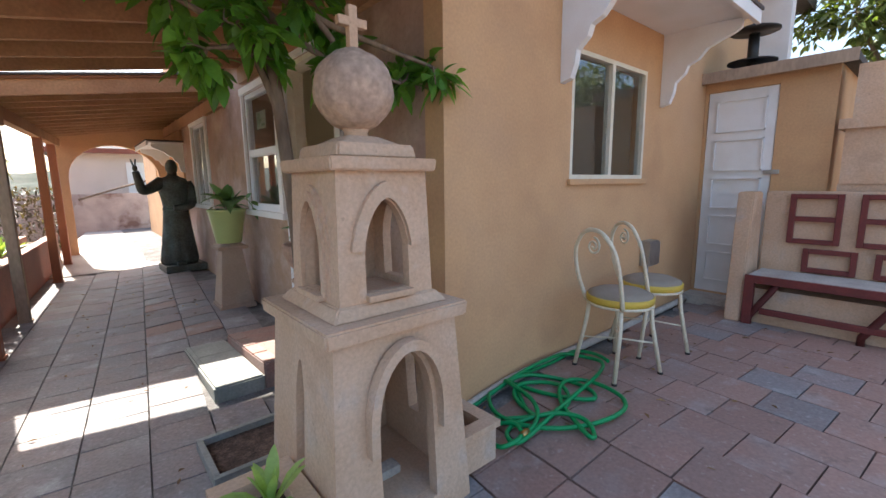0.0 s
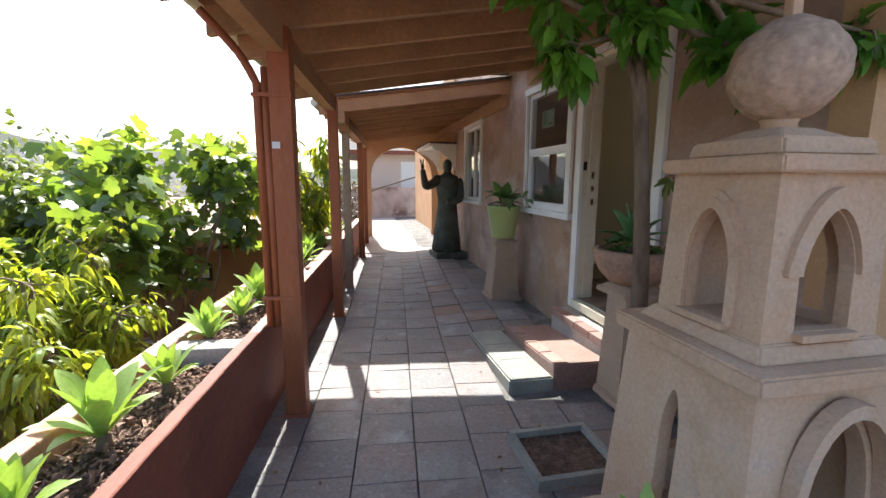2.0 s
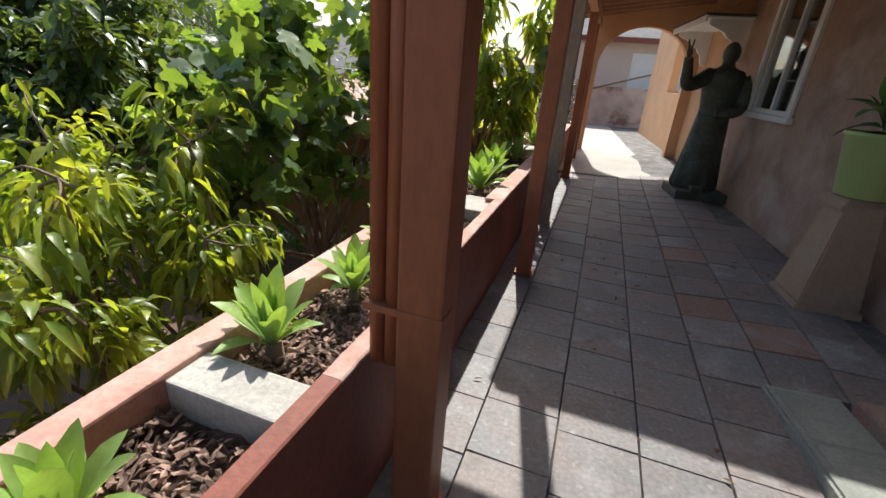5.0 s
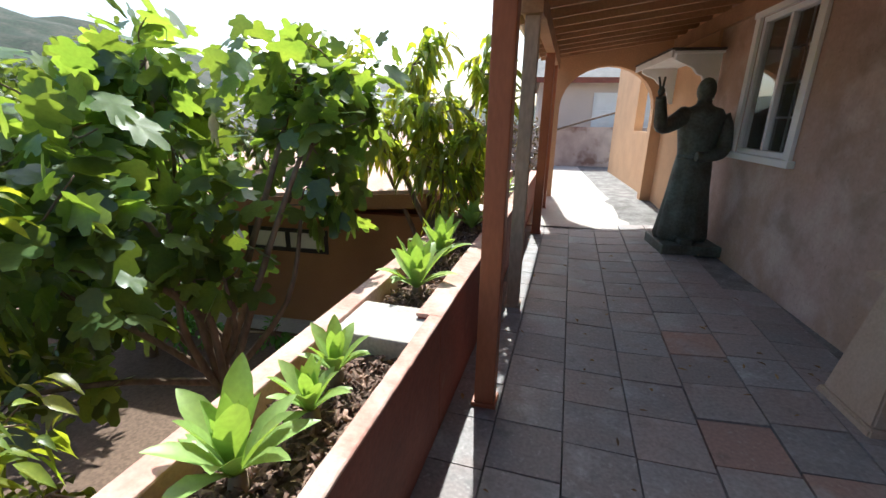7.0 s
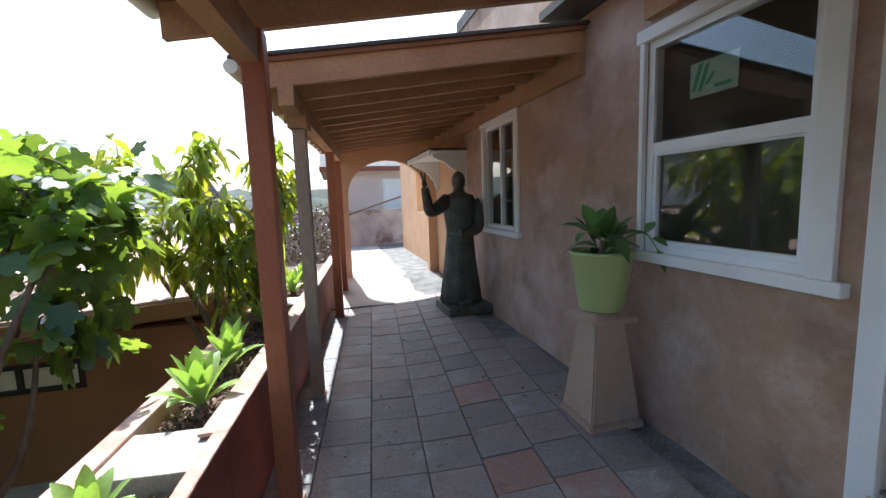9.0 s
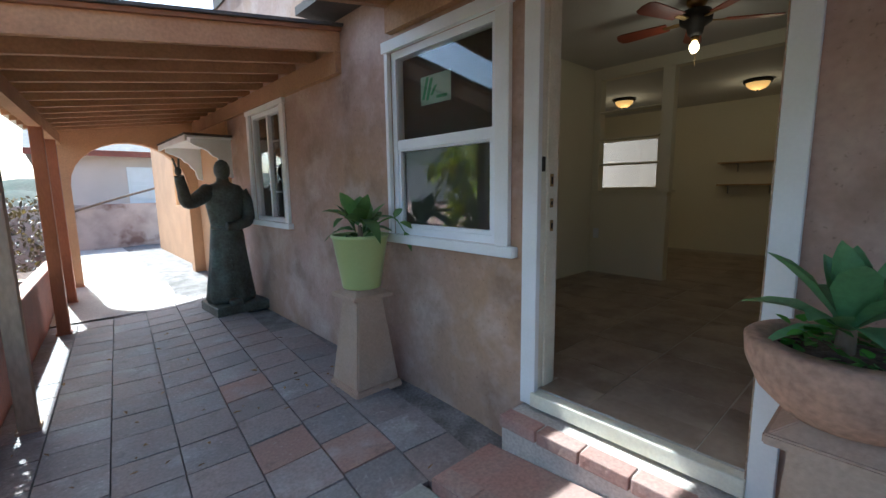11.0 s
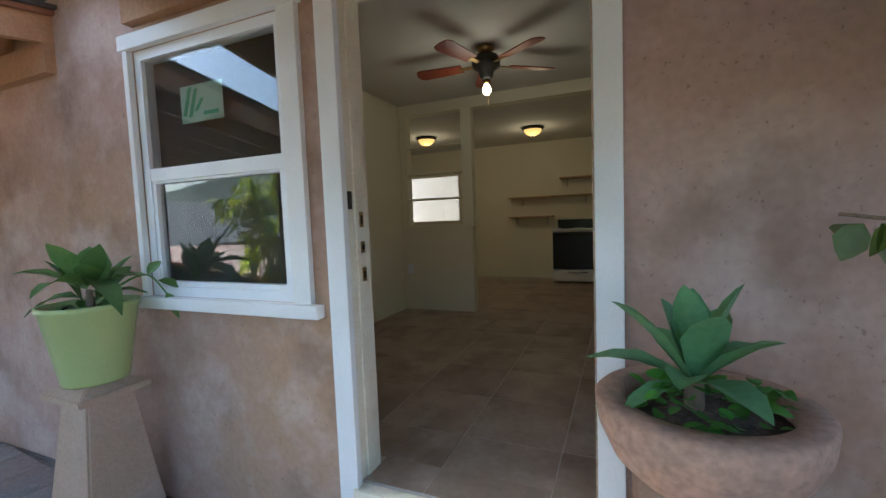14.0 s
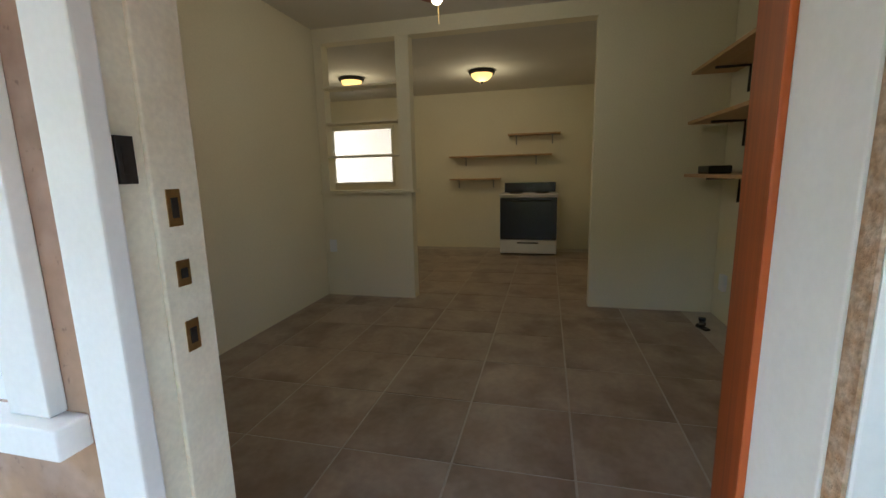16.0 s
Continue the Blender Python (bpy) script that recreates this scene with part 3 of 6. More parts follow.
def planter():
    """The long raised planter: red face, worn pink caps, concrete dividers, soil and bark chips."""
    ob = thing("planter", PORCH.translation, "long raised planter with a red-painted wall and worn pink cap", "planter", rz=-SKEW)
    y0, y1 = -1.6, 10.0
    part("front_wall", box(0.058, 0.107, y0, 4.7, -0.95, 0.545, bevel=0.008), RED_WALL, ob, "dark red painted wall")
    part("front_wall", box(0.005, 0.107, 4.701, y1, -0.95, 0.545, bevel=0.008), RED_WALL, ob, "dark red painted wall")
    for a0, a1, mat, label in ((y0, 2.95, RED_WALL, "worn red cap with chipped paint"), (2.95, 4.7, CAP_PINK, "worn pink cap with chipped paint"), (4.7, y1, CAP_PINK, "worn pink cap with chipped paint")):
        bm = bmesh.new()
        n, rows = 40, []
        for k in range(n + 1):
            y = a0 + (a1 - a0) * k / n + (0.0004 if k == 0 else 0.0)
            w = 0.005 * noise.noise((k * 0.7, 3, 0))
            x0, x1 = (0.054 + w) if a1 < 5 else 0.0, 0.111 + w
            top = 0.56 + 0.0025 * noise.noise((k * 1.3, 7, a0))
            rows.append([bm.verts.new(q) for q in ((x0, y, 0.545), (x1, y, 0.545), (x1 + 0.001, y, top - 0.004), (x1 - 0.004, y, top), (x0 + 0.004, y, top), (x0, y, top - 0.004))])
        for p_, q_ in zip(rows, rows[1:]):
            for i in range(6):
                bm.faces.new((p_[i], p_[(i + 1) % 6], q_[(i + 1) % 6], q_[i]))
        bm.faces.new(rows[0][::-1]), bm.faces.new(rows[-1])
        part("front_cap", bm, mat, ob, label)
    part("back_wall", box(-0.37, -0.28, y0, y1, -0.95, 0.55, bevel=0.008), CAP_PINK, ob, "worn pink back wall")
    for y, w in DIVIDERS:
        part("divider", box(-0.279, 0.057 if y < 4.6 else 0.004, y, y + w, 0.2, 0.535, bevel=0.008), CONCRETE, ob, "pale concrete divider")
    bm = bmesh.new()
    ny_, nx_ = 220, 8
    g = [[bm.verts.new((-0.279 + 0.345 * i / nx_, y0 + (y1 - y0) * j / ny_, 0.44 + 0.03 * noise.noise((i * 0.9, j * 0.35, 1)) + 0.012 * noise.noise((i * 3.1, j * 1.7, 5))))
          for j in range(ny_ + 1)] for i in range(nx_ + 1)]
    for i in range(nx_):
        for j in range(ny_):
            bm.faces.new((g[i][j], g[i + 1][j], g[i + 1][j + 1], g[i][j + 1])).smooth = True
    part("soil", bm, SOIL, ob, "dark soil")
    rnd = random.Random(5)
    vs, fs = [], []
    for k in range(9000):
        y = rnd.uniform(0.2, 8.5)
        if any(a - 0.02 < y < a + w + 0.02 for a, w in DIVIDERS):
            continue
        c = Vector((rnd.uniform(-0.275, 0.055 if y < 4.68 else 0.0), y, 0.455 + rnd.uniform(-0.012, 0.02)))
        q = Euler((rnd.uniform(-0.9, 0.9), rnd.uniform(-0.9, 0.9), rnd.uniform(0, 6.3))).to_matrix()
        l, w = rnd.uniform(0.008, 0.024), rnd.uniform(0.004, 0.010)
        b = len(vs)
        vs += [c + q @ Vector(p) for p in ((-l, -w, 0), (l, -w * 0.6, 0.002), (l * 0.8, w, 0), (-l * 0.9, w * 0.8, -0.002), (0, 0, 0.006))]
        fs += [(b, b + 1, b + 4), (b + 1, b + 2, b + 4), (b + 2, b + 3, b + 4), (b + 3, b, b + 4)]
    me = bpy.data.meshes.new("bark_litter")
    me.from_pydata(vs, [], fs)
    me.materials.append(CHIP)
    chips = new("bark_litter", me)
    chips.parent = ob
    tagged(chips, "loose brown bark chips", kind="stuff")
    return ob


planter()


def post(name, u, v, w, top, mat, label, pipes=False):
    p = porch(u, v)
    ob = thing(name, (p.x, p.y, floor_z(p.x, p.y) - 0.01), label, "post", "posts of the porch", rz=-SKEW)
    part("shaft", box(-w / 2, w / 2, -w / 2, w / 2, 0, top, bevel=0.008), mat, ob)
    part("foot", box(-w / 2 - 0.012, w / 2 + 0.012, -w / 2 - 0.012, w / 2 + 0.012, 0, 0.03, bevel=0.005), mat, ob)
    if mat is WOOD_GREY:
        part("cap_block", box(-w / 2 - 0.02, w / 2 + 0.02, -w / 2 - 0.05, w / 2 + 0.05, top - 0.13, top - 0.002, bevel=0.006), WOOD_RAFTER, ob, "tan block under the beam")
    if pipes:
        for k, (dx, dy) in enumerate(((-w / 2 - 0.021, -0.025), (-w / 2 - 0.064, -0.025))):
            pts = [(dx, dy, 0.56), (dx, dy, top - 0.2)]
            if k == 1:
                pts = [(dx, dy, 0.56), (dx, dy, top - 0.28), (dx - 0.07, dy - 0.03, top - 0.14), (dx - 0.225, dy - 0.08, top + 0.04)]
                pts = smooth_path(pts[:1], 1) + smooth_path(pts[1:], 5)
            part("downpipe", tube(pts, 0.0215, 12), mat, ob, "red-painted pipe")
        for z in (0.72, top - 0.35):
            part("pipe_strap", box(-w / 2 - 0.088, w / 2 + 0.003, -w / 2 - 0.004, 0.003, z, z + 0.02, bevel=0.003), mat, ob)
    return ob


post("porch_post", 0.262, 3.10, 0.115, 2.16, RED_POST, "thick red-brown painted porch post with pipes strapped beside it", True)
p1_ = porch(0.262, 3.10)
# White square added in place of the bright gap between post and pipes.
plate = thing("gap_patch", (-0.722, p1_.y - 0.088, 1.535), "small white square added for a bright gap by the porch post pipes", "plate")
part("face", box(-0.02, 0.02, 0.0, 0.006, 0.0, 0.035, bevel=0.002), VINYL, plate)
post("porch_post", 0.265, 4.97, 0.095, 2.17, RED_POST, "red-brown painted wooden porch post")
post("porch_post", 0.25, 6.15, 0.09, 2.08, WOOD_GREY, "weathered bare tan wooden porch post")
post("porch_post", 0.25, 8.35, 0.10, 2.05, RED_POST, "red-brown painted wooden porch post near the arch")
post("porch_post", 0.24, 9.55, 0.10, 2.05, RED_POST, "red-brown painted wooden porch post beside the arch")


def porch_roof(name, label, v0, v1, x_low, z_low, z_high, pitch):
    """A lean-to roof: rafters from the house down to an eave beam, boards and felt above."""
    ob = thing(name, (0, 0, 0), label, "roof", kind="structure")
    slope = (z_high - z_low) / (WX - x_low)

    def under(x):
        return z_low + (x - x_low) * slope

    def sloped(x0, x1, y0, y1, lift, thick):
        bm = bmesh.new()
        vs = []
        for dz in (0, thick):
            for x, y in ((x0, y0), (x1, y0), (x1, y1), (x0, y1)):
                xx = x + (0.09 * (y - 5) if x == x0 else 0)
                vs.append(bm.verts.new((xx, y, under(xx) + lift + dz)))
        for f in ((0, 1, 2, 3), (4, 5, 6, 7), (0, 1, 5, 4), (1, 2, 6, 5), (2, 3, 7, 6), (3, 0, 4, 7)):
            bm.faces.new([vs[i] for i in f])
        return bm
    n = max(2, round((v1 - v0) / pitch))
    for k in range(n + 1):
        y = v0 + (v1 - v0 - 0.05) * k / n
        part("rafter", sloped(x_low, WX - 0.002, y, y + 0.045, 0, 0.14), WOOD_RAFTER, ob)
    part("roof_boards", sloped(x_low - 0.03, WX - 0.001, v0 - 0.03, v1 + 0.03, 0.141, 0.025), WOOD_DECK, ob, "brown boards under the roof")
    part("roof_felt", sloped(x_low - 0.05, WX - 0.001, v0 - 0.06, v1 + 0.06, 0.167, 0.02), ROOFING, ob, "dark ragged roofing felt")
    zt = under(porch(0.25, v0).x + 0.1) - 0.002
    bm = box(0.205, 0.295, v0 + 0.02, v1 - 0.02, zt - 0.13, zt, m=PORCH)
    part("eave_beam", bm, WOOD_RAFTER, ob, "tan painted beam on the posts")
    part("ledger", box(WX - 0.05, WX - 0.001, v0, v1, z_high - 0.16, z_high - 0.004), WOOD_RAFTER, ob, "tan painted ledger on the wall")
    bm = bmesh.new()
    tube([(x_low - 0.04 + 0.09 * (y - 5), y, z_low + 0.13) for y in (v0 - 0.05, (v0 + v1) / 2, v1)], 0.04, 10, bm)
    part("gutter", bm, CREAM, ob, "cream painted eave gutter")
    return ob


porch_roof("porch_roof_lower", "lower lean-to porch roof with exposed tan rafters", 5.70, 10.15, -0.77, 2.09, 2.43, 0.40)
porch_roof("porch_roof_upper", "upper lean-to porch roof with exposed brown rafters", 1.2, 5.05, -0.88, 2.135, 2.54, 0.48)

# end wall of the porch with its arch
bm = bmesh.new()
arch_panel(bm, -0.20, 1.56, 0.0, 2.55, 0.02, 1.365, 0.0, 1.50, 2.09, 0.17, m=Matrix.Translation((0, 10.17, 0)))
solid("wall_arch", bm, STUCCO_FAR, "tan stucco end wall of the porch with a round arch", "wall", "structure")
bm = wall_cells(bmesh.new(), 8.6, 14.0, -0.3, 3.4, WX - 0.03, WX + 0.12, [(10.9, 11.9, 1.15, 2.1)])
solid("wall_west_far", bm, STUCCO_FAR, "orange stucco wall running on past the arch", "wall", "structure")

# paved yard beyond the arch, closed by a stained wall and a pale house
bm = bmesh.new()
bx(bm, -4.0, 4.0, 15.0, 15.2, -0.3, 1.15)
solid("wall_yard", bm, STAINED_WALL, "stained concrete garden wall with a ragged top", "wall", "structure")


# ---- windows and doors of the house ----
def sash_window(name, hole, label, far=0.075, slider=False, grille=False):
    """A vinyl window in the porch wall with its white wooden surround."""
    a, b, lo, hi = hole
    ob = thing(name, (WX, (a + b) / 2, lo), label, "window", kind="structure")
    w, h = (b - a) / 2, hi - lo
    part("window_sill", box(-0.055, -0.001, -w - 0.13, w + far + 0.025, -0.055, 0.0, bevel=0.004), WHITE, ob, "white painted wooden sill")
    part("trim", box(-0.03, -0.001, -w - 0.085, -w + 0.004, 0.001, h, bevel=0.003), WHITE, ob)
    part("trim", box(-0.03, -0.001, w - 0.004, w + far, 0.001, h, bevel=0.003), WHITE, ob)
    part("trim", box(-0.035, -0.001, -w - 0.10, w + far + 0.025, h + 0.001, h + 0.07, bevel=0.003), WHITE, ob)
    bm = bmesh.new()
    for q in ((-w + 0.005, -w + 0.05, 0, h), (w - 0.05, w - 0.005, 0, h), (-w + 0.05, w - 0.05, 0, 0.045), (-w + 0.05, w - 0.05, h - 0.045, h)):
        bx(bm, 0.004, 0.075, q[0], q[1], q[2], q[3])
    part("window_frame", bm, VINYL, ob, "white vinyl frame")
    bm = bmesh.new()
    if slider:
        bx(bm, 0.012, 0.06, -0.02, 0.02, 0.046, h - 0.046)
        panes = ((-w + 0.05, -0.02, 0.045, h - 0.045, 0.045), (0.02, w - 0.05, 0.045, h - 0.045, 0.03))
    else:
        m = h * 0.50
        bx(bm, 0.006, 0.06, -w + 0.051, w - 0.051, m - 0.03, m + 0.03)
        for q in ((-w + 0.051, -w + 0.072, 0.046, m - 0.031), (w - 0.072, w - 0.051, 0.046, m - 0.031), (-w + 0.072, w - 0.072, 0.046, 0.07), (-w + 0.072, w - 0.072, m - 0.043, m - 0.031)):
            bx(bm, 0.012, 0.05, *q)
        panes = ((-w + 0.05, w - 0.05, m + 0.03, h - 0.045, 0.025), (-w + 0.072, w - 0.072, 0.07, m - 0.043, 0.035))
    part("sash", bm, VINYL, ob, "white vinyl sash")
    for p in panes:
        g = part("pane", box(p[4], p[4] + 0.005, *p[:4]), GLASS, ob, "reflecting window glass")
        g.visible_shadow = False
    # Added dark sheet: puts the room's dimness right behind the glass.
    part("window_shade", box(0.068, 0.072, -w + 0.05, w - 0.05, 0.046, h - 0.046), ROOM_DARK, ob, "added dark sheet standing in for the dim room")
    if grille:
        bm = bmesh.new()
        for k in range(1, 4):
            z = 0.05 + (h - 0.1) * k / 4
            bx(bm, 0.05, 0.058, -w + 0.05, -0.02, z - 0.008, z + 0.008)
        bx(bm, 0.05, 0.058, -w / 2 - 0.018, -w / 2 - 0.002, 0.05, h - 0.05)
        part("grille", bm, VINYL, ob, "white glazing bars")
    return ob, w, h


win1, w1, h1 = sash_window("window_1", WIN1, "white vinyl sash window with a manufacturer sticker on the glass", far=0.03)
sash_window("window_2", WIN2, "white vinyl sliding window with glazing bars", slider=True, grille=True)
STICKER = shader("sticker_pale_green", (0.40, 0.54, 0.40), 0.5, grain=0.02, bump=0.0)
STICKER_GREEN = shader("sticker_green", (0.05, 0.30, 0.12), 0.5, grain=0.02, bump=0.0)
st = part("sticker", box(0.0312, 0.0322, -0.08, 0.19, 0.812, 0.980), STICKER, win1, "pale green maker's sticker")
bm = bmesh.new()
for y, lo, hi in ((0.180, 0.845, 0.972), (0.142, 0.838, 0.962), (0.104, 0.862, 0.915)):
    a = [bm.verts.new((x, yy, z)) for x in (0.0303, 0.0310) for yy, z in ((y, lo), (y - 0.024, lo), (y - 0.068, hi), (y - 0.044, hi))]
    for f in ((0, 1, 2, 3), (4, 5, 6, 7), (0, 1, 5, 4), (1, 2, 6, 5), (2, 3, 7, 6), (3, 0, 4, 7)):
        bm.faces.new([a[q] for q in f])
bx(bm, 0.0303, 0.0310, -0.05, 0.045, 0.838, 0.856)
part("printed_mark", bm, STICKER_GREEN, st, "green printed mark")

door = thing("door_1", (WX, (DOOR[0] + DOOR[1]) / 2, FLOOR_IN - 0.02), "open doorway with chipped white trim and a stained wooden door swung inward", "door", kind="structure")
dw = (DOOR[1] - DOOR[0]) / 2
part("trim", box(-0.035, -0.001, dw - 0.027, dw + 0.06, -0.06, 1.995, bevel=0.004), WHITE, door, "white painted door trim")
part("trim", box(-0.035, -0.001, -dw - 0.068, -dw + 0.012, -0.08, 1.995, bevel=0.004), WHITE, door, "white painted door trim")
part("trim", box(-0.04, -0.001, -dw - 0.09, dw + 0.09, 1.996, 2.08, bevel=0.004), WHITE, door, "white painted door head")
bm = box(-0.001, 0.15, dw - 0.012, dw - 0.001, 0.0, 1.99, bevel=0.003)
jamb = part("door_jamb", bm, CREAM, door, "chipped cream jamb with old lock plates")
bx2 = box(0.055, 0.149, dw - 0.022, dw - 0.013, 0.0, 1.97, bevel=0.003)
part("door_stop", bx2, CREAM, door, "cream door stop")
part("door_jamb", box(-0.001, 0.15, -dw + 0.001, -dw + 0.018, 0.0, 1.99, bevel=0.003), WHITE, door, "white hinge jamb")
part("door_jamb", box(-0.001, 0.15, -dw + 0.0185, dw - 0.013, 1.95, 1.99, bevel=0.003), CREAM, door, "cream head jamb")
part("threshold", box(-0.05, 0.012, -dw + 0.012, dw - 0.012, -0.055, 0.016, bevel=0.006), CREAM, door, "worn white threshold")
for z, hgt, mat, x in ((1.12, 0.07, IRON, 0.018), (1.048, 0.062, BRASS, 0.090), (0.945, 0.045, BRASS, 0.092), (0.827, 0.056, BRASS, 0.095)):
    pl = part("strike_plate", box(x - 0.014, x + 0.014, dw - 0.0245, dw - 0.0225 + (0.0 if x > 0.05 else 0.009), z, z + hgt, bevel=0.001), mat, door)
    part("latch_hole", box(x - 0.007, x + 0.006, dw - 0.0265, dw - 0.0250, z + 0.014, z + hgt - 0.014), IRON, pl)
RAW = shader("torn_raw_wood", (0.36, 0.23, 0.13), 0.9, second=(0.5, 0.4, 0.3), scale=40.0, amount=0.9, grain=0.3, fine=120, bump=0.8, bump_scale=60)
part("raw_edge", box(-0.034, -0.006, -dw + 0.0125, -dw + 0.017, -0.05, 1.96), RAW, door, "torn raw wood edge")
leaf = bmesh.new()
bx(leaf, 0.0, 0.84, -0.045, 0.0, 0.03, 1.94, bevel=0.003)
lf = part("door_leaf", leaf, DOORWOOD, door, "orange-stained wooden door, open")
lf.location, lf.rotation_euler = (0.155, -dw + 0.026, 0), (0, 0, radians(-19))

# ---- the south wing: window, its canopy, utility shed, far yard ----
def wing_window():
    a, b, lo, hi = WWIN
    ob = thing("window_3", ((a + b) / 2, WY, lo), "dark aluminium sliding window in the tan wing wall", "window", kind="structure")
    w, h = (b - a) / 2, hi - lo
    bm = bmesh.new()
    for q in ((-w, -w + 0.03, 0, h), (w - 0.03, w, 0, h), (-w + 0.03, w - 0.03, 0, 0.03), (-w + 0.03, w - 0.03, h - 0.03, h), (-0.02, 0.02, 0.03, h - 0.03)):
        bx(bm, q[0], q[1], 0.0, 0.06, q[2], q[3])
    part("window_frame", bm, CREAM, ob, "tan metal frame")
    part("window_sill", box(-w - 0.03, w + 0.03, -0.03, -0.001, -0.04, 0.0, bevel=0.004), STUCCO_TAN, ob)
    for p in ((-w + 0.03, -0.02), (0.02, w - 0.03)):
        g = part("pane", box(p[0], p[1], 0.03, 0.035, 0.03, h - 0.03), GLASS, ob, "reflecting glass")
        g.visible_shadow = False
    # The blind's colour carries the darkness of the unlit room behind it.
    part("blind", box(-w + 0.03, w - 0.03, 0.10, 0.105, 0.03, h - 0.03), shader("room_darkened_blind", (0.10, 0.085, 0.06), 0.8), ob, "blind behind the glass, darkened for the dim room")
    return ob


wing_window()
solid("trim_eave", box(6.45, 6.60, WY - 0.32, WY + 0.15, 2.35, 3.6, bevel=0.01), WHITE, "white painted corner board at the end of the wing", "trim", "structure")


def canopy(name, x0, x1, z, loc, rz, label, size=1.0):
    """A window hood with two scalloped brackets; local y runs out from the wall."""
    ob = thing(name, loc, label, "awning", rz=rz)
    d = 0.55
    side = [(0, 0), (0.07, 0.02), (0.10, 0.10), (0.11, 0.18), (0.18, 0.24), (0.20, 0.30), (0.27, 0.33), (0.33, 0.40), (0.42, 0.44), (0.50, 0.47), (d, 0.50), (d, 0.56), (0, 0.60)]
    for x in (x0, x1 - 0.05):
        bm = bmesh.new()
        prism(bm, [(y, q) for y, q in side], 0.05, Matrix.Translation((x, 0, z)) @ Matrix.Rotation(radians(-90), 4, "Z") @ Matrix.Scale(-1, 4, (1, 0, 0)) @ Matrix.Rotation(0, 4, "Z"))
        for v in bm.verts:
            v.co = Vector((v.co.x, -abs(v.co.y), v.co.z))
        part("bracket", bm, WHITE, ob, "white scalloped wooden bracket")
    bm = bmesh.new()
    bx(bm, x0 - 0.06, x1 + 0.06, -d - 0.06, 0.0, z + 0.575, z + 0.60, m=None)
    part("hood", bm, WHITE, ob, "white sloping hood")
    part("fascia", box(x0 - 0.07, x1 + 0.07, -d - 0.09, -d - 0.06, z + 0.52, z + 0.61, bevel=0.004), WHITE, ob)
    part("roofing", box(x0 - 0.08, x1 + 0.08, -d - 0.10, 0.0, z + 0.612, z + 0.635), ROOFING, ob, "dark roofing felt")
    ob.scale = (1.0, size, size)
    return ob


canopy("window_canopy", 2.52, 4.02, 1.97, (0, WY - 0.002, 0), 0, "white scalloped wooden canopy over the wing window")
canopy("window_canopy", -0.75, 0.75, 1.95, (WX - 0.032, 9.15, 0), -90, "white scalloped wooden canopy on the far house wall", 0.8)

def shed():
    ob = thing("utility_shed", (5.0, 0.85, 0.0), "tan stucco utility closet with a white panel door", "shed")
    bm = wall_cells(bmesh.new(), 0.0, 0.998, 0.0, 2.30, 0.0, 0.12, [(0.40, 0.97, 0.20, 2.2)])
    bx(bm, 0.12, 0.9, 0.0, 0.12, 0.0, 2.30)
    part("wall", bm, STUCCO_TAN, ob, "tan stucco wall")
    bm = bmesh.new()
    bx(bm, -0.12, 1.0, -0.10, 0.998, 2.30, 2.36)
    part("roof", bm, ROOFING, ob, "thin dark flat roof")
    part("roof_edge", box(-0.13, -0.121, -0.11, 0.998, 2.27, 2.37), WOOD_GREY, ob)
    d = part("door", box(0.01, 0.045, 0.405, 0.965, 0.215, 2.195, bevel=0.004), WHITE, ob, "white painted five-panel door")
    for k in range(5):
        z = 0.33 + 0.37 * k
        bm = bmesh.new()
        for q in ((0.48, 0.89, z, z + 0.014), (0.48, 0.89, z + 0.286, z + 0.30), (0.48, 0.494, z, z + 0.3), (0.876, 0.89, z, z + 0.3)):
            bx(bm, -0.008, 0.0095, q[0], q[1], q[2], q[3])
        part("panel", bm, WHITE, d)
    part("hasp", box(-0.012, 0.0, 0.34, 0.46, 1.40, 1.44, bevel=0.003), STEEL, d, "steel hasp")
    part("step", box(-0.22, -0.001, 0.30, 0.998, 0.0, 0.20, bevel=0.01), CONCRETE, ob, "dark concrete step")
    v = part("vent_pipe", tube([(0.10, 0.66, 2.36), (0.10, 0.66, 2.70)], 0.045, 14), IRON, ob, "dark metal vent pipe")
    part("vent_cap", lathe([(0.0, 2.80), (0.05, 2.78), (0.20, 2.73), (0.20, 2.715), (0.0, 2.72)], 20, cx=0.10, cy=0.66), IRON, v)
    part("vent_flange", lathe([(0.20, 2.44), (0.20, 2.452), (0.05, 2.46)], 20, cx=0.10, cy=0.66), IRON, v)
    return ob


shed()


# ---- plants ----
def blade(vs, fs, base, out, up, length, width, shape, droop=0.3, fold=0.15):
    """One leaf from base along out, bending down by droop; shape gives (place along, half width) steps."""
    out, up = out.normalized(), up.normalized()
    side = out.cross(up).normalized()
    up = side.cross(out)
    b, rows = len(vs), []
    for s, w in shape:
        c = base + out * (length * s) - Vector((0, 0, 1)) * (droop * length * s * s)
        i = len(vs)
        vs += [c + side * (w * width) + up * (fold * w * width), c, c - side * (w * width) + up * (fold * w * width)]
        rows.append(i)
    for i, j in zip(rows, rows[1:]):
        fs += [(i, j, j + 1, i + 1), (i + 1, j + 1, j + 2, i + 2)]


OVAL = ((0, 0.05), (0.25, 0.8), (0.55, 1.0), (0.82, 0.55), (1, 0.03))
LANCE = ((0, 0.05), (0.2, 0.7), (0.45, 1.0), (0.75, 0.6), (1, 0.02))
AGAVE = ((0, 0.35), (0.2, 0.55), (0.5, 1.0), (0.75, 0.8), (0.92, 0.35), (1, 0.03))


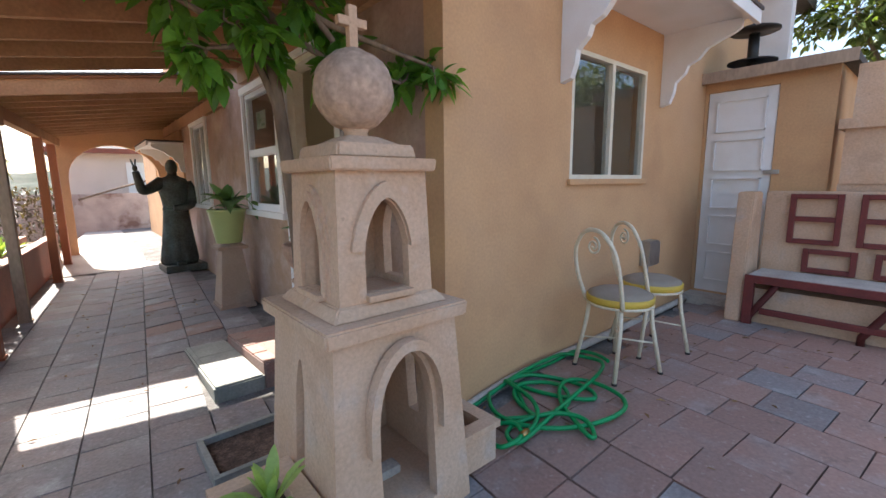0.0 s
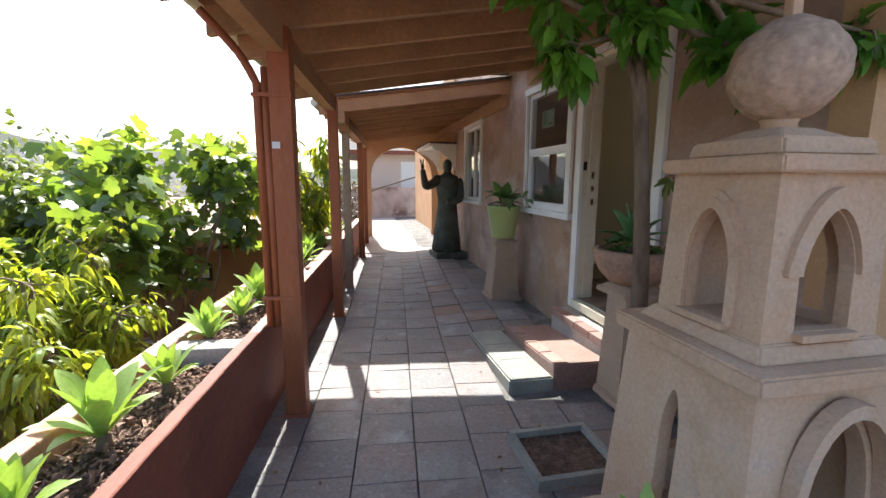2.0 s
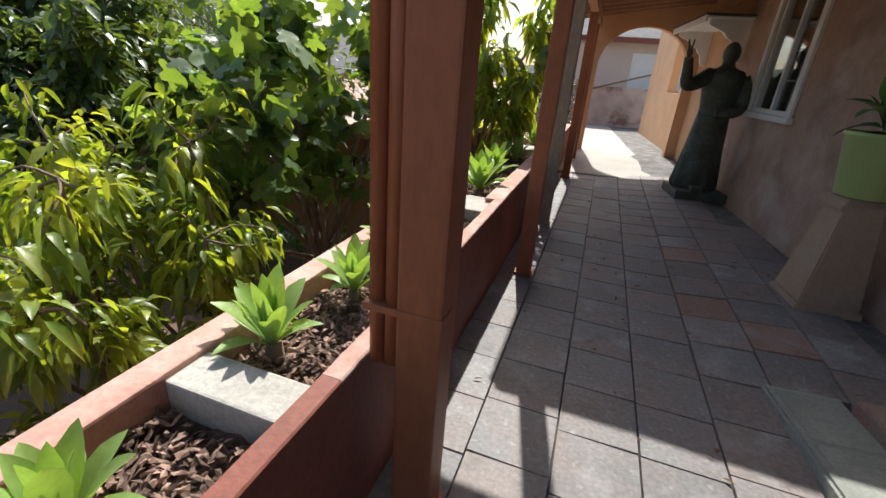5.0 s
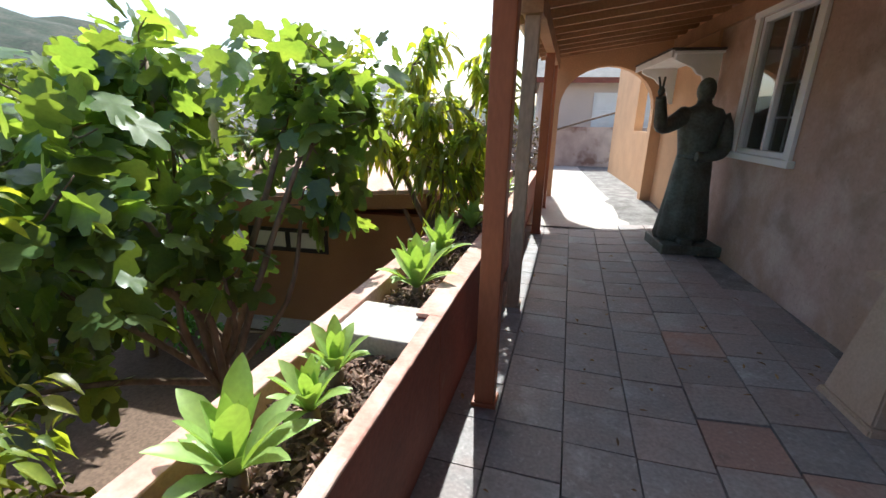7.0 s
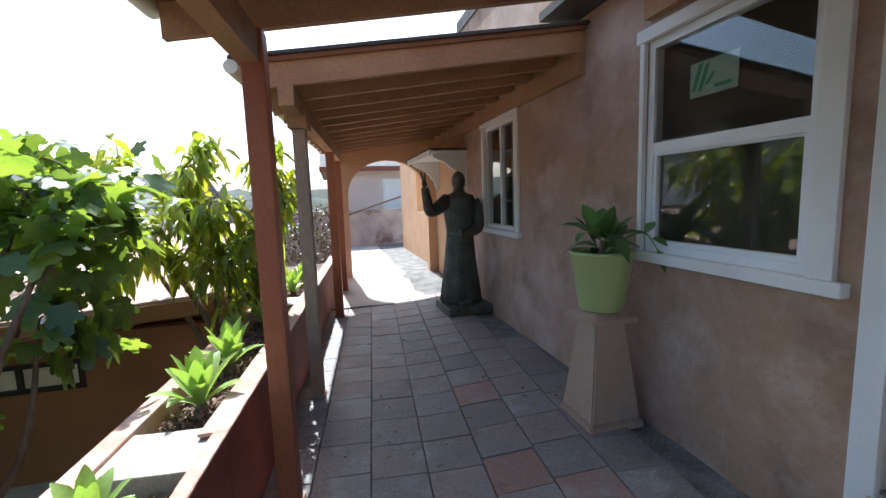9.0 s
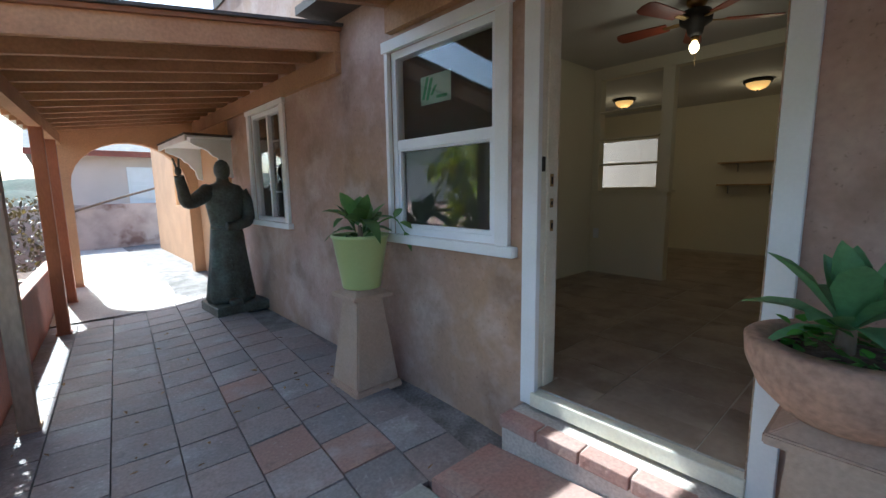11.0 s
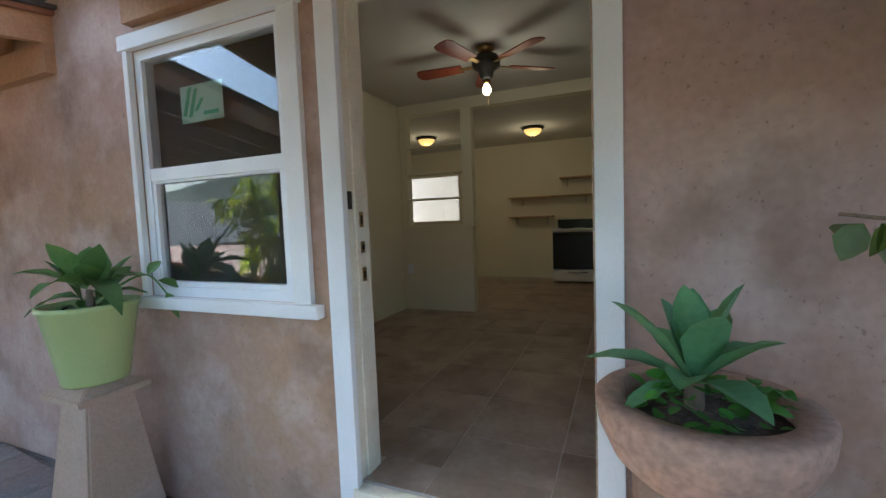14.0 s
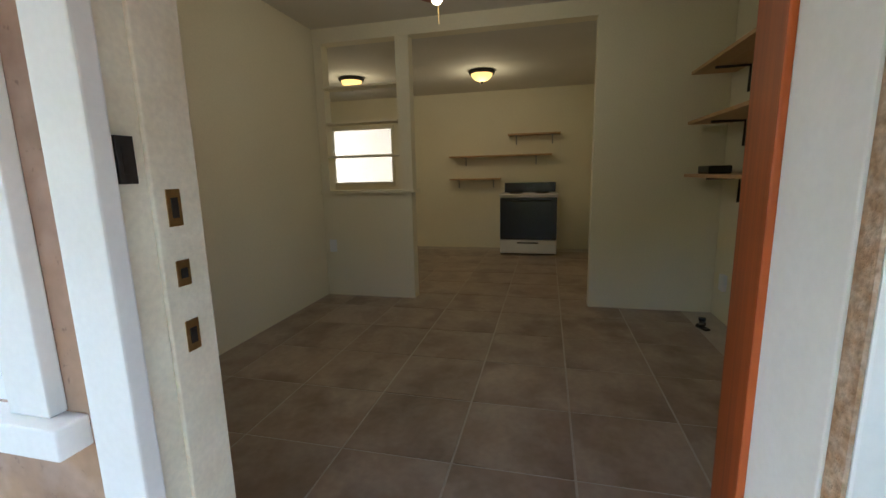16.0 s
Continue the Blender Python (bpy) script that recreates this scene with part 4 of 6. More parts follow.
def fig_blade(vs, fs, base, out, up, size):
    """A lobed fig leaf: a fan of five lobes."""
    out, up = out.normalized(), up.normalized()
    side = out.cross(up).normalized()
    up = side.cross(out)
    b = len(vs)
    vs.append(base + out * (0.35 * size) - up * (0.05 * size))
    rim = ((180, 0.36), (150, 0.50), (122, 0.56), (103, 0.55), (88, 0.42), (70, 0.68), (52, 0.70), (32, 0.46), (13, 0.78), (0, 0.84), (-13, 0.78), (-32, 0.46), (-52, 0.70), (-70, 0.68), (-88, 0.42), (-103, 0.55), (-122, 0.56), (-150, 0.50))
    for a, r in rim:
        a = radians(a)
        vs.append(base + out * (0.35 * size + r * size * math.cos(a)) + side * (r * size * math.sin(a)) - Vector((0, 0, 1)) * (0.25 * r * r * size))
    n = len(rim)
    fs += [(b, b + 1 + i, b + 1 + (i + 1) % n) for i in range(n)]


def leaf_mesh(name, vs, fs, mat, parent, label=""):
    me = bpy.data.meshes.new(name)
    me.from_pydata(vs, [], fs)
    me.materials.append(mat)
    me.shade_smooth()
    ob = new(name, me)
    ob.parent = parent
    return tagged(ob, label)


def any_way(r, low=-1.0, high=1.0):
    a, z = r.uniform(0, 2 * math.pi), r.uniform(low, high)
    q = math.sqrt(max(0.0, 1 - z * z))
    return Vector((q * math.cos(a), q * math.sin(a), z))


def tree(name, loc, label, stems, clumps, leaf_kind, mat, count, size, seed, trunk_r=0.05, hang=0.2, category="tree", bark=None, group=""):
    """A plant with tapered stems and limbs that run to clumps (x, y, z, radius) of many leaves; all local to loc."""
    r = random.Random(seed)
    ob = thing(name, loc, label, category, group)
    bm = bmesh.new()
    fork = Vector(stems[-1])
    path = smooth_path(stems, 5)
    tube(path, [trunk_r * (1 - 0.45 * i / (len(path) - 1)) for i in range(len(path))], 10, bm)
    part("trunk", bm, bark or BARK, ob, "rough grey-brown trunk")
    bm = bmesh.new()
    tips = []
    for c in clumps:
        p, rad = Vector(c[:3]), c[3]
        start = path[min(len(path) - 1, int(len(path) * r.uniform(0.55, 0.99)))]
        mid = (start + p) / 2 + any_way(r) * 0.12 * (p - start).length
        limb = smooth_path([start, mid, p], 4)
        tube(limb, [trunk_r * 0.5 * (1 - 0.75 * i / (len(limb) - 1)) + 0.003 for i in range(len(limb))], 6, bm)
        for k in range(max(4, int(rad * 16))):
            q = p + any_way(r) * rad * r.uniform(0.5, 0.95)
            tw = smooth_path([p, (p + q) / 2 + any_way(r) * 0.05, q], 3)
            tube(tw, [0.007 - 0.004 * i / (len(tw) - 1) for i in range(len(tw))], 4, bm)
            tips.append((p, q, rad))
    part("limbwork", bm, bark or BARK, ob, "thin twigs and limbs")
    vs, fs = [], []
    total = sum(c[3] ** 2 for c in clumps)
    for c in clumps:
        p, rad = Vector(c[:3]), c[3]
        mine = [t for t in tips if t[0] == p]
        for k in range(int(count * rad ** 2 / total)):
            a, q, _ = r.choice(mine)
            base = a.lerp(q, r.uniform(0.25, 1.08)) + any_way(r) * rad * (0.42 if leaf_kind == "fig" else 0.2)
            out = ((base - p).normalized() * 0.7 + any_way(r) * 0.9 + Vector((0, 0, -hang))).normalized()
            up = (Vector((0, 0, 1)) + any_way(r) * (0.95 if leaf_kind == "fig" else 0.6)).normalized()
            s = size * r.uniform(0.6, 1.25)
            if leaf_kind == "fig":
                fig_blade(vs, fs, base, out, up, s)
            elif leaf_kind == "lance":
                blade(vs, fs, base, out, up, s, s * 0.21, LANCE, droop=r.uniform(0.3, 1.0), fold=0.5)
            else:
                blade(vs, fs, base, out, up, s, s * 0.24, OVAL, droop=r.uniform(0.05, 0.4), fold=0.25)
    leaf_mesh("crown", vs, fs, mat, ob, "uneven crown of many leaves")
    return ob


def agave(parent, loc, size, seed, mat=None, n=17, name="leaf", wide=0.105, steep=1.45, flat=0.95):
    """A soft rosette of broad pointed leaves on a short neck; local to parent."""
    r = random.Random(seed)
    for k in range(n):
        a = 2.4 * k + r.uniform(-0.2, 0.2)
        lift = steep - flat * (k / n) + r.uniform(-0.1, 0.1)
        out = Vector((math.cos(a) * math.cos(lift), math.sin(a) * math.cos(lift), math.sin(lift)))
        base = Vector(loc) + Vector((math.cos(a), math.sin(a), 0)) * 0.02 * size
        l = size * r.uniform(0.85, 1.15) * (0.8 + 0.35 * math.sin(math.pi * (k + 1) / n))
        vs, fs = [], []
        blade(vs, fs, base, out, Vector((0, 0, 1)) - out * 0.2 + Vector((math.cos(a), math.sin(a), 0)) * -0.3, l, l * wide, AGAVE, droop=0.1 + 0.35 * (k / n), fold=0.4)
        leaf_mesh(name, vs, fs, mat or AGAVE_LEAF, parent)


def agave_plant(u, v, size, seed):
    p = porch(u, v, 0.44)
    ob = thing("agave", p, "pale green soft-leaved agave rosette growing in the planter", "plant", "agaves in the planter")
    part("stem", tube([(0, 0, -0.03), (0.005, 0, 0.02), (0, 0.01, 0.06)], [0.03, 0.028, 0.022], 8), BARK, ob, "short woody stem")
    agave(ob, (0, 0, 0.055), size * 0.97, seed, n=18, wide=0.118, steep=1.5, flat=0.85)


for u, v, s, k in ((-0.17, 1.36, 0.30, 1), (-0.13, 1.72, 0.24, 2), (-0.16, 2.12, 0.30, 3), (-0.14, 2.50, 0.22, 4), (-0.19, 3.06, 0.25, 5), (-0.15, 3.44, 0.22, 6),
                   (-0.16, 3.84, 0.29, 7), (-0.12, 4.10, 0.20, 8), (-0.15, 4.30, 0.20, 15), (-0.14, 5.10, 0.32, 9), (-0.16, 5.62, 0.30, 10), (-0.14, 6.4, 0.27, 11), (-0.15, 7.6, 0.30, 12), (-0.14, 8.2, 0.26, 13), (-0.15, 0.95, 0.26, 14)):
    agave_plant(u, v, s, k)

tree("fig_tree", (-2.3, 5.2, -0.95), "large-leaved fig tree with bright green lobed leaves", [(0, 0, -0.05), (0.1, -0.05, 0.4), (0.05, 0.05, 0.9)],
     [(0.15, -0.2, 1.75, 0.38), (0.62, 0.35, 2.1, 0.42), (-0.3, 0.3, 2.1, 0.61), (-0.6, -0.5, 1.5, 0.61), (0.45, 0.55, 2.5, 0.44), (-0.2, 0.1, 2.55, 0.41),
      (-0.9, 0.4, 1.9, 0.61), (0.0, -0.85, 1.75, 0.45), (0.66, 0.6, 2.55, 0.40), (0.55, 0.3, 1.75, 0.2), (-0.3, -0.1, 1.15, 0.30), (-0.2, -0.4, 2.2, 0.45), (0.3, -0.15, 1.4, 0.26), (-0.65, -0.65, 0.85, 0.36)], "fig", FIG_LEAF, 1450, 0.138, 21, 0.05, 0.35)
for k, (x, y, s) in enumerate(((-2.15, 3.2, 1.08), (-2.1, 3.75, 1.12), (-2.35, 2.75, 0.85), (-2.6, 3.5, 1.1))):
    tree("peach_sapling", (x, y, -0.95), "young peach sapling with long drooping yellow-green leaves", [(0, 0, -0.05), (0.03, 0.02, 0.4), (0.0, 0.05, 0.8)],
         [(0.05 * s, 0.0, 1.0 * s + 0.15, 0.34 * s), (-0.25 * s, 0.2, 1.15 * s + 0.1, 0.34 * s), (0.22 * s, -0.15, 1.3 * s, 0.32 * s), (0.0, 0.1, 1.62 * s, 0.32 * s), (0.15, 0.25, 0.9 * s, 0.3 * s), (-0.15, -0.25, 1.4 * s, 0.34 * s), (0.1, 0.0, 0.75 * s, 0.3 * s)],
         "lance", PEACH_LEAF, 1050, 0.092, 30 + k, 0.022, 0.3, "tree", group="peach saplings")
tree("peach_tree", (-1.22, 6.72, -0.95), "small peach tree with narrow green and yellowing leaves", [(0, 0, -0.05), (0.05, -0.02, 0.7), (0.0, 0.0, 1.5)],
     [(0.0, 0.0, 2.3, 0.45), (0.45, 0.1, 2.2, 0.42), (-0.45, -0.1, 2.1, 0.45), (0.15, -0.2, 1.85, 0.4), (-0.2, 0.2, 2.7, 0.42), (0.5, 0.2, 2.65, 0.35), (-0.75, 0.1, 2.5, 0.4), (0.35, -0.1, 1.75, 0.3)], "lance", PEACH_LEAF, 1500, 0.14, 41, 0.06, 0.55)
tree("avocado_tree", (-4.6, 4.7, -0.95), "dense dark evergreen tree over the picket fence", [(0, 0, -0.05), (0.05, 0, 0.6), (0.1, 0.05, 1.1)],
     [(0, 0, 2.0, 0.7), (-0.75, -0.4, 1.75, 0.65), (0.6, 0.5, 2.0, 0.7), (-0.3, 0.5, 2.4, 0.6), (0.3, -0.4, 1.7, 0.55), (-1.0, -0.7, 1.6, 0.4), (0.3, 1.0, 2.3, 0.7), (-0.4, -0.5, 2.25, 0.55), (0.0, 0.4, 2.75, 0.45), (0.9, 0.2, 2.45, 0.5), (0.7, -0.2, 1.75, 0.55), (0.95, 0.6, 1.6, 0.5), (1.3, -0.2, 2.1, 0.5), (1.5, 0.5, 2.05, 0.55), (0.5, -0.95, 1.95, 0.45), (-0.5, -1.1, 1.8, 0.4)], "oval", DARK_LEAF, 20000, 0.10, 51, 0.07, 0.2)
tree("leafy_tree", (-5.2, 7.6, -0.95), "dense green tree in the lower garden", [(0, 0, -0.05), (0.05, 0, 0.8), (0.0, 0.05, 1.5)],
     [(0, 0, 2.4, 0.9), (0.9, 0.3, 2.3, 0.8), (-0.9, -0.2, 2.2, 0.8), (0.4, -0.6, 1.7, 0.7), (1.6, 0.4, 2.0, 0.7)], "oval", DARK_LEAF, 2600, 0.12, 52, 0.09, 0.2)
tree("leafy_tree", (-3.9, 6.2, -0.95), "dense dark green tree behind the fig", [(0, 0, -0.05), (0.05, 0, 0.5), (0.0, 0.05, 1.0)],
     [(0, 0, 1.6, 0.6), (0.3, -0.3, 1.1, 0.5), (-0.6, -0.3, 1.3, 0.6), (-0.2, 0.3, 1.9, 0.45), (-0.4, 0.3, 0.8, 0.5), (0.1, -0.6, 0.6, 0.4)], "oval", DARK_LEAF, 2600, 0.10, 53, 0.06, 0.2)
tree("shrub", (-3.0, 6.1, -0.95), "low leafy green shrub in the lower garden", [(0, 0, -0.05), (0.0, 0.03, 0.2), (0.0, 0.05, 0.35)],
     [(0, 0, 0.4, 0.2), (0.4, 0.2, 0.35, 0.18), (-0.4, 0.1, 0.5, 0.35)], "oval", IVY, 420, 0.08, 61, 0.03, 0.1, "shrub")
tree("shrub", (-1.95, 5.0, -0.95), "low leafy green shrub below the planter", [(0, 0, -0.05), (0.0, 0.03, 0.2), (0.0, 0.05, 0.35)],
     [(0, 0, 0.55, 0.2), (0.25, 0.55, 0.6, 0.22)], "oval", IVY, 200, 0.09, 62, 0.03, 0.1, "shrub")
tree("yard_tree", (8.4, 0.2, -0.2), "tall leafy tree behind the utility closet", [(0, 0, 0), (0.1, 0, 1.2), (0, 0.1, 2.4)],
     [(0, 0, 3.4, 1.0), (0.4, -1.1, 3.0, 0.9), (-0.3, 1.0, 3.7, 0.9), (0.2, -0.4, 4.3, 0.9), (0, -0.9, 2.0, 0.8), (0.2, 0.3, 2.2, 0.7)], "oval", DARK_LEAF, 6500, 0.13, 71, 0.14, 0.2)
tree("yard_tree", (9.4, -2.6, -0.2), "tall leafy tree behind the block wall", [(0, 0, 0), (0.1, 0, 1.2), (0, 0.1, 2.2)],
     [(0, 0, 3.0, 1.1), (0.4, -1.1, 3.3, 1.0), (-0.3, 1.0, 3.5, 1.0), (0.2, 0.4, 2.0, 0.9)], "oval", DARK_LEAF, 4500, 0.14, 72, 0.14, 0.2)


def lemon():
    """The small lemon tree behind the shrine, its leaves close under the roof edge."""
    ob = tree("lemon_tree", (0.90, 2.20, 0.0), "slender lemon tree in a buried pot with glossy green leaves", [(0, 0, 0.0), (0.02, 0.02, 0.9), (-0.02, 0.06, 1.7), (-0.08, 0.1, 2.35)],
              [(-0.42, 0.10, 2.12, 0.28), (-0.62, 0.05, 2.30, 0.26), (-0.20, 0.0, 2.02, 0.22), (0.28, -0.12, 1.88, 0.19), (0.48, -0.22, 1.84, 0.19), (0.62, -0.30, 1.92, 0.15), (0.12, 0.02, 2.22, 0.22),
               (-0.30, 0.1, 1.93, 0.16)], "oval", LEMON_LEAF, 1150, 0.11, 81, 0.042, 0.35)
    return ob


lemon()
bm = bmesh.new()
tube(smooth_path([(1.02, 2.22, 1.40), (1.13, 2.30, 1.395), (1.20, 2.40, 1.38), (1.27, 2.50, 1.395)], 4), 0.004, 6, bm)
twig = thing("lemon_twig", (1.02, 2.22, 1.38), "low lemon twig before the wall, its leaves darkened for shade", "twig")
for v in bm.verts:
    v.co -= Vector((1.02, 2.22, 1.38))
part("stem", bm, BARK, twig)
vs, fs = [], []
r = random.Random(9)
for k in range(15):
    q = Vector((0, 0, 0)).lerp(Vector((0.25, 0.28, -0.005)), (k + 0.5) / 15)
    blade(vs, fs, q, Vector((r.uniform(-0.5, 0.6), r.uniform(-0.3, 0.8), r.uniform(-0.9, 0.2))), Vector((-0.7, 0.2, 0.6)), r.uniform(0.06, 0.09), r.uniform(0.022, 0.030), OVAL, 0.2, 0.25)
# DARK_LEAF instead of LEMON_LEAF: the twig's shade is put into its colour.
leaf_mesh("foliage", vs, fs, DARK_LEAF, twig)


# ---- the shrine ----
def shrine():
    ob = thing("garden_shrine", (0.965, 1.70, 0.0), "tan cast-concrete garden shrine tower with arched niches and a ball finial", "shrine")

    def at(k):
        return Matrix.Rotation(radians(90 * k), 4, "Z")

    def story(name, half0, half1, z0, z1, th, faces, label):
        for k, f in enumerate(faces):
            bm = bmesh.new()
            w0, w1 = half0 - (th if k % 2 else 0), half1 - (th if k % 2 else 0)
            m = at(k) @ Matrix.Translation((0, -half0, z0)) @ Matrix.Rotation(-math.atan2(half0 - half1, z1 - z0), 4, "X") @ Matrix.Translation((0, 0, -z0))
            if f:
                arch_panel(bm, -w0, w0, z0, z1, f[0], f[1], f[2], f[3], f[4], th, f[5], m, -w1, w1)
            else:
                prism(bm, [(-w0, z0), (w0, z0), (w1, z1), (-w1, z1)], th, m)
            part(name, bm, CAST, ob, label)
    # faces in order: south, east, north, west
    story("lower_panel", 0.315, 0.268, 0.0, 0.83, 0.05, ((-0.115, 0.135, 0.10, 0.50, 0.74, False), (-0.04, 0.04, 0.30, 0.60, 0.72, True), (-0.06, 0.06, 0.3, 0.6, 0.7, True), (-0.045, 0.035, 0.27, 0.55, 0.70, True)), "tan concrete lower storey with an arched niche")
    story("upper_panel", 0.205, 0.190, 0.90, 1.405, 0.04, ((-0.095, 0.095, 0.96, 1.14, 1.30, True), (-0.08, 0.08, 0.96, 1.14, 1.29, True), None, (-0.08, 0.08, 0.96, 1.14, 1.29, True)), "tan concrete upper storey with pointed niches")
    bm = bmesh.new()
    bx(bm, -0.26, 0.26, -0.26, 0.26, 0.02, 0.10)
    part("niche_floor", bm, CAST, ob)
    bm = bmesh.new()
    taper(bm, 0, 0, 0.825, 0.885, 0.61, 0.61, 0.62, 0.62, 0.008)
    taper(bm, 0, 0, 0.886, 0.93, 0.50, 0.50, 0.43, 0.43, 0.006)
    part("middle_slab", bm, CAST, ob, "projecting slab with a rough weathered top")
    bm = bmesh.new()
    taper(bm, 0, 0, 1.40, 1.447, 0.44, 0.44, 0.45, 0.45, 0.006)
    taper(bm, 0, 0, 1.447, 1.50, 0.34, 0.34, 0.32, 0.32, 0.008)
    taper(bm, 0, 0, 1.50, 1.535, 0.26, 0.26, 0.12, 0.12, 0.004)
    part("top_slab", bm, CAST, ob, "stepped roof slab")
    part("neck", lathe([(0.055, 1.52), (0.045, 1.55), (0.06, 1.575)], 16), CAST, ob)
    bm = bmesh.new()
    bmesh.ops.create_icosphere(bm, subdivisions=5, radius=0.152)
    for v in bm.verts:
        v.co *= 1 + 0.035 * noise.noise(v.co * 16) + 0.02 * noise.noise(v.co * 40)
        v.co.z += 1.705
    for f in bm.faces:
        f.smooth = True
    part("ball", bm, CAST_GREY, ob, "rough pitted concrete ball")
    bm = bmesh.new()
    bx(bm, -0.018, 0.018, -0.016, 0.016, 1.845, 2.01, bevel=0.004)
    bx(bm, -0.06, 0.06, -0.015, 0.015, 1.935, 1.968, bevel=0.004)
    part("cross", bm, CAST, ob, "small concrete cross")

    def moulding(x0, x1, foot, spring, apex, wide, proud, pointed, k, y, tilt=0.0):
        bm = bmesh.new()
        inner = [(x0, foot)] + arch_curve(x0, x1, spring, apex, pointed) + [(x1, foot)]
        outer = [(x0 - wide, foot)] + arch_curve(x0 - wide, x1 + wide, spring, apex + wide * 1.15, pointed) + [(x1 + wide, foot)]
        for i in range(len(inner) - 1):
            prism(bm, [inner[i], inner[i + 1], outer[i + 1], outer[i]], proud)
        bmesh.ops.remove_doubles(bm, verts=bm.verts, dist=0.0005)
        bmesh.ops.transform(bm, matrix=at(k) @ Matrix.Translation((0, -y - proud + 0.003, 0)) @ Matrix.Rotation(tilt, 4, "X"), verts=bm.verts)
        part("moulding", bm, CAST, ob)
    moulding(-0.135, 0.155, 0.40, 0.50, 0.755, 0.035, 0.045, False, 0, 0.288, 0.0)
    moulding(-0.10, 0.10, 1.12, 1.14, 1.305, 0.05, 0.02, True, 0, 0.197)
    moulding(-0.085, 0.085, 0.95, 1.14, 1.295, 0.03, 0.02, True, 3, 0.199)
    moulding(-0.115, 0.115, 0.95, 1.14, 1.325, 0.025, 0.012, True, 3, 0.197)
    for k in (0, 3):
        bm = box(-0.10, 0.10, -0.235, -0.19, 0.935, 0.958, bevel=0.004, m=at(k))
        part("niche_sill", bm, CAST, ob)
    for k in range(4):
        part("little_step", box(-0.13, 0.16, -0.50 + 0.045 * k, -0.27, 0.022 * k, 0.022 * (k + 1), bevel=0.003), CAST, ob)
    bm = bmesh.new()
    bx(bm, -0.02, 0.10, -0.10, -0.03, 0.10, 0.14, bevel=0.008)
    bx(bm, -0.05, 0.02, -0.04, 0.05, 0.14, 0.18, bevel=0.008, m=Matrix.Rotation(0.4, 4, "Z"))
    part("rubble", bm, CONCRETE, ob, "broken concrete pieces in the niche")
    return ob


shrine()


def trough(loc, sx, sy, h, label, plant):
    ob = thing("planter_trough", loc, label, "planter")
    bm = bmesh.new()
    t = 0.045
    for q in ((-sx, sx, -sy, -sy + t), (-sx, sx, sy - t, sy), (-sx, -sx + t, -sy + t, sy - t), (sx - t, sx, -sy + t, sy - t)):
        bx(bm, *q, 0, h)
    bx(bm, -sx + t, sx - t, -sy + t, sy - t, 0, 0.04)
    part("box", bm, CAST, ob, "rough cast concrete box")
    bm = bmesh.new()
    for q in ((-sx - 0.015, sx + 0.015, -sy - 0.015, -sy + t + 0.01), (-sx - 0.015, sx + 0.015, sy - t - 0.01, sy + 0.015), (-sx - 0.015, -sx + t + 0.01, -sy + t + 0.01, sy - t - 0.01), (sx - t - 0.01, sx + 0.015, -sy + t + 0.01, sy - t - 0.01)):
        bx(bm, *q, h, h + 0.03)
    part("rim", bm, CAST, ob)
    bm = bmesh.new()
    bmesh.ops.create_grid(bm, x_segments=8, y_segments=8, size=1)
    for v in bm.verts:
        v.co = Vector((v.co.x * (sx - t - 0.001), v.co.y * (sy - t - 0.001), h - 0.05 + 0.015 * noise.noise(v.co * 4)))
    part("soil", bm, SOIL, ob)
    if plant:
        p = thing("agave", Vector(loc) + Vector((0, 0.03, h - 0.05)), "young agave with broad pale green leaves in a concrete trough", "plant")
        part("stem", tube([(0, 0, -0.02), (0.01, 0, 0.04), (0, 0, 0.09)], [0.03, 0.03, 0.02], 8), BARK, p)
        agave(p, (0, 0, 0.08), 0.20, 77, n=13)
    return ob


trough((0.50, 1.52, 0.0), 0.135, 0.26, 0.24, "tan concrete trough with soil beside the shrine", True)
trough((1.40, 1.66, 0.05), 0.10, 0.22, 0.17, "empty tan concrete trough beside the shrine", False)
bm = bmesh.new()
bmesh.ops.create_icosphere(bm, subdivisions=4, radius=1)
for v in bm.verts:
    d = 1 + 0.22 * noise.noise(v.co * 1.7) + 0.12 * noise.noise(v.co * 5)
    v.co = Vector((0.28 + v.co.x * 0.075 * d, 1.60 + v.co.y * 0.14 * d, max(0.0, 0.115 + v.co.z * 0.13 * d)))
solid("plastic_bag", bm, shader("crumpled_pale_plastic", (0.55, 0.60, 0.66), 0.45, grain=0.06, bump=0.5, bump_scale=20), "crumpled pale plastic bag leaning on the trough", "bag", smooth=True)
tray = thing("edging_tray", (0.66, 2.35, 0.0), "shallow slate-edged planting bed set in the paving", "planter")
for q in ((-0.22, 0.22, -0.20, -0.17), (-0.22, 0.22, 0.17, 0.20), (-0.22, -0.19, -0.17, 0.17), (0.19, 0.22, -0.17, 0.17)):
    part("edge", box(*q, 0, 0.06, bevel=0.004), STEP_GREEN, tray)
part("soil", box(-0.19, 0.19, -0.17, 0.17, 0, 0.025), SOIL, tray)


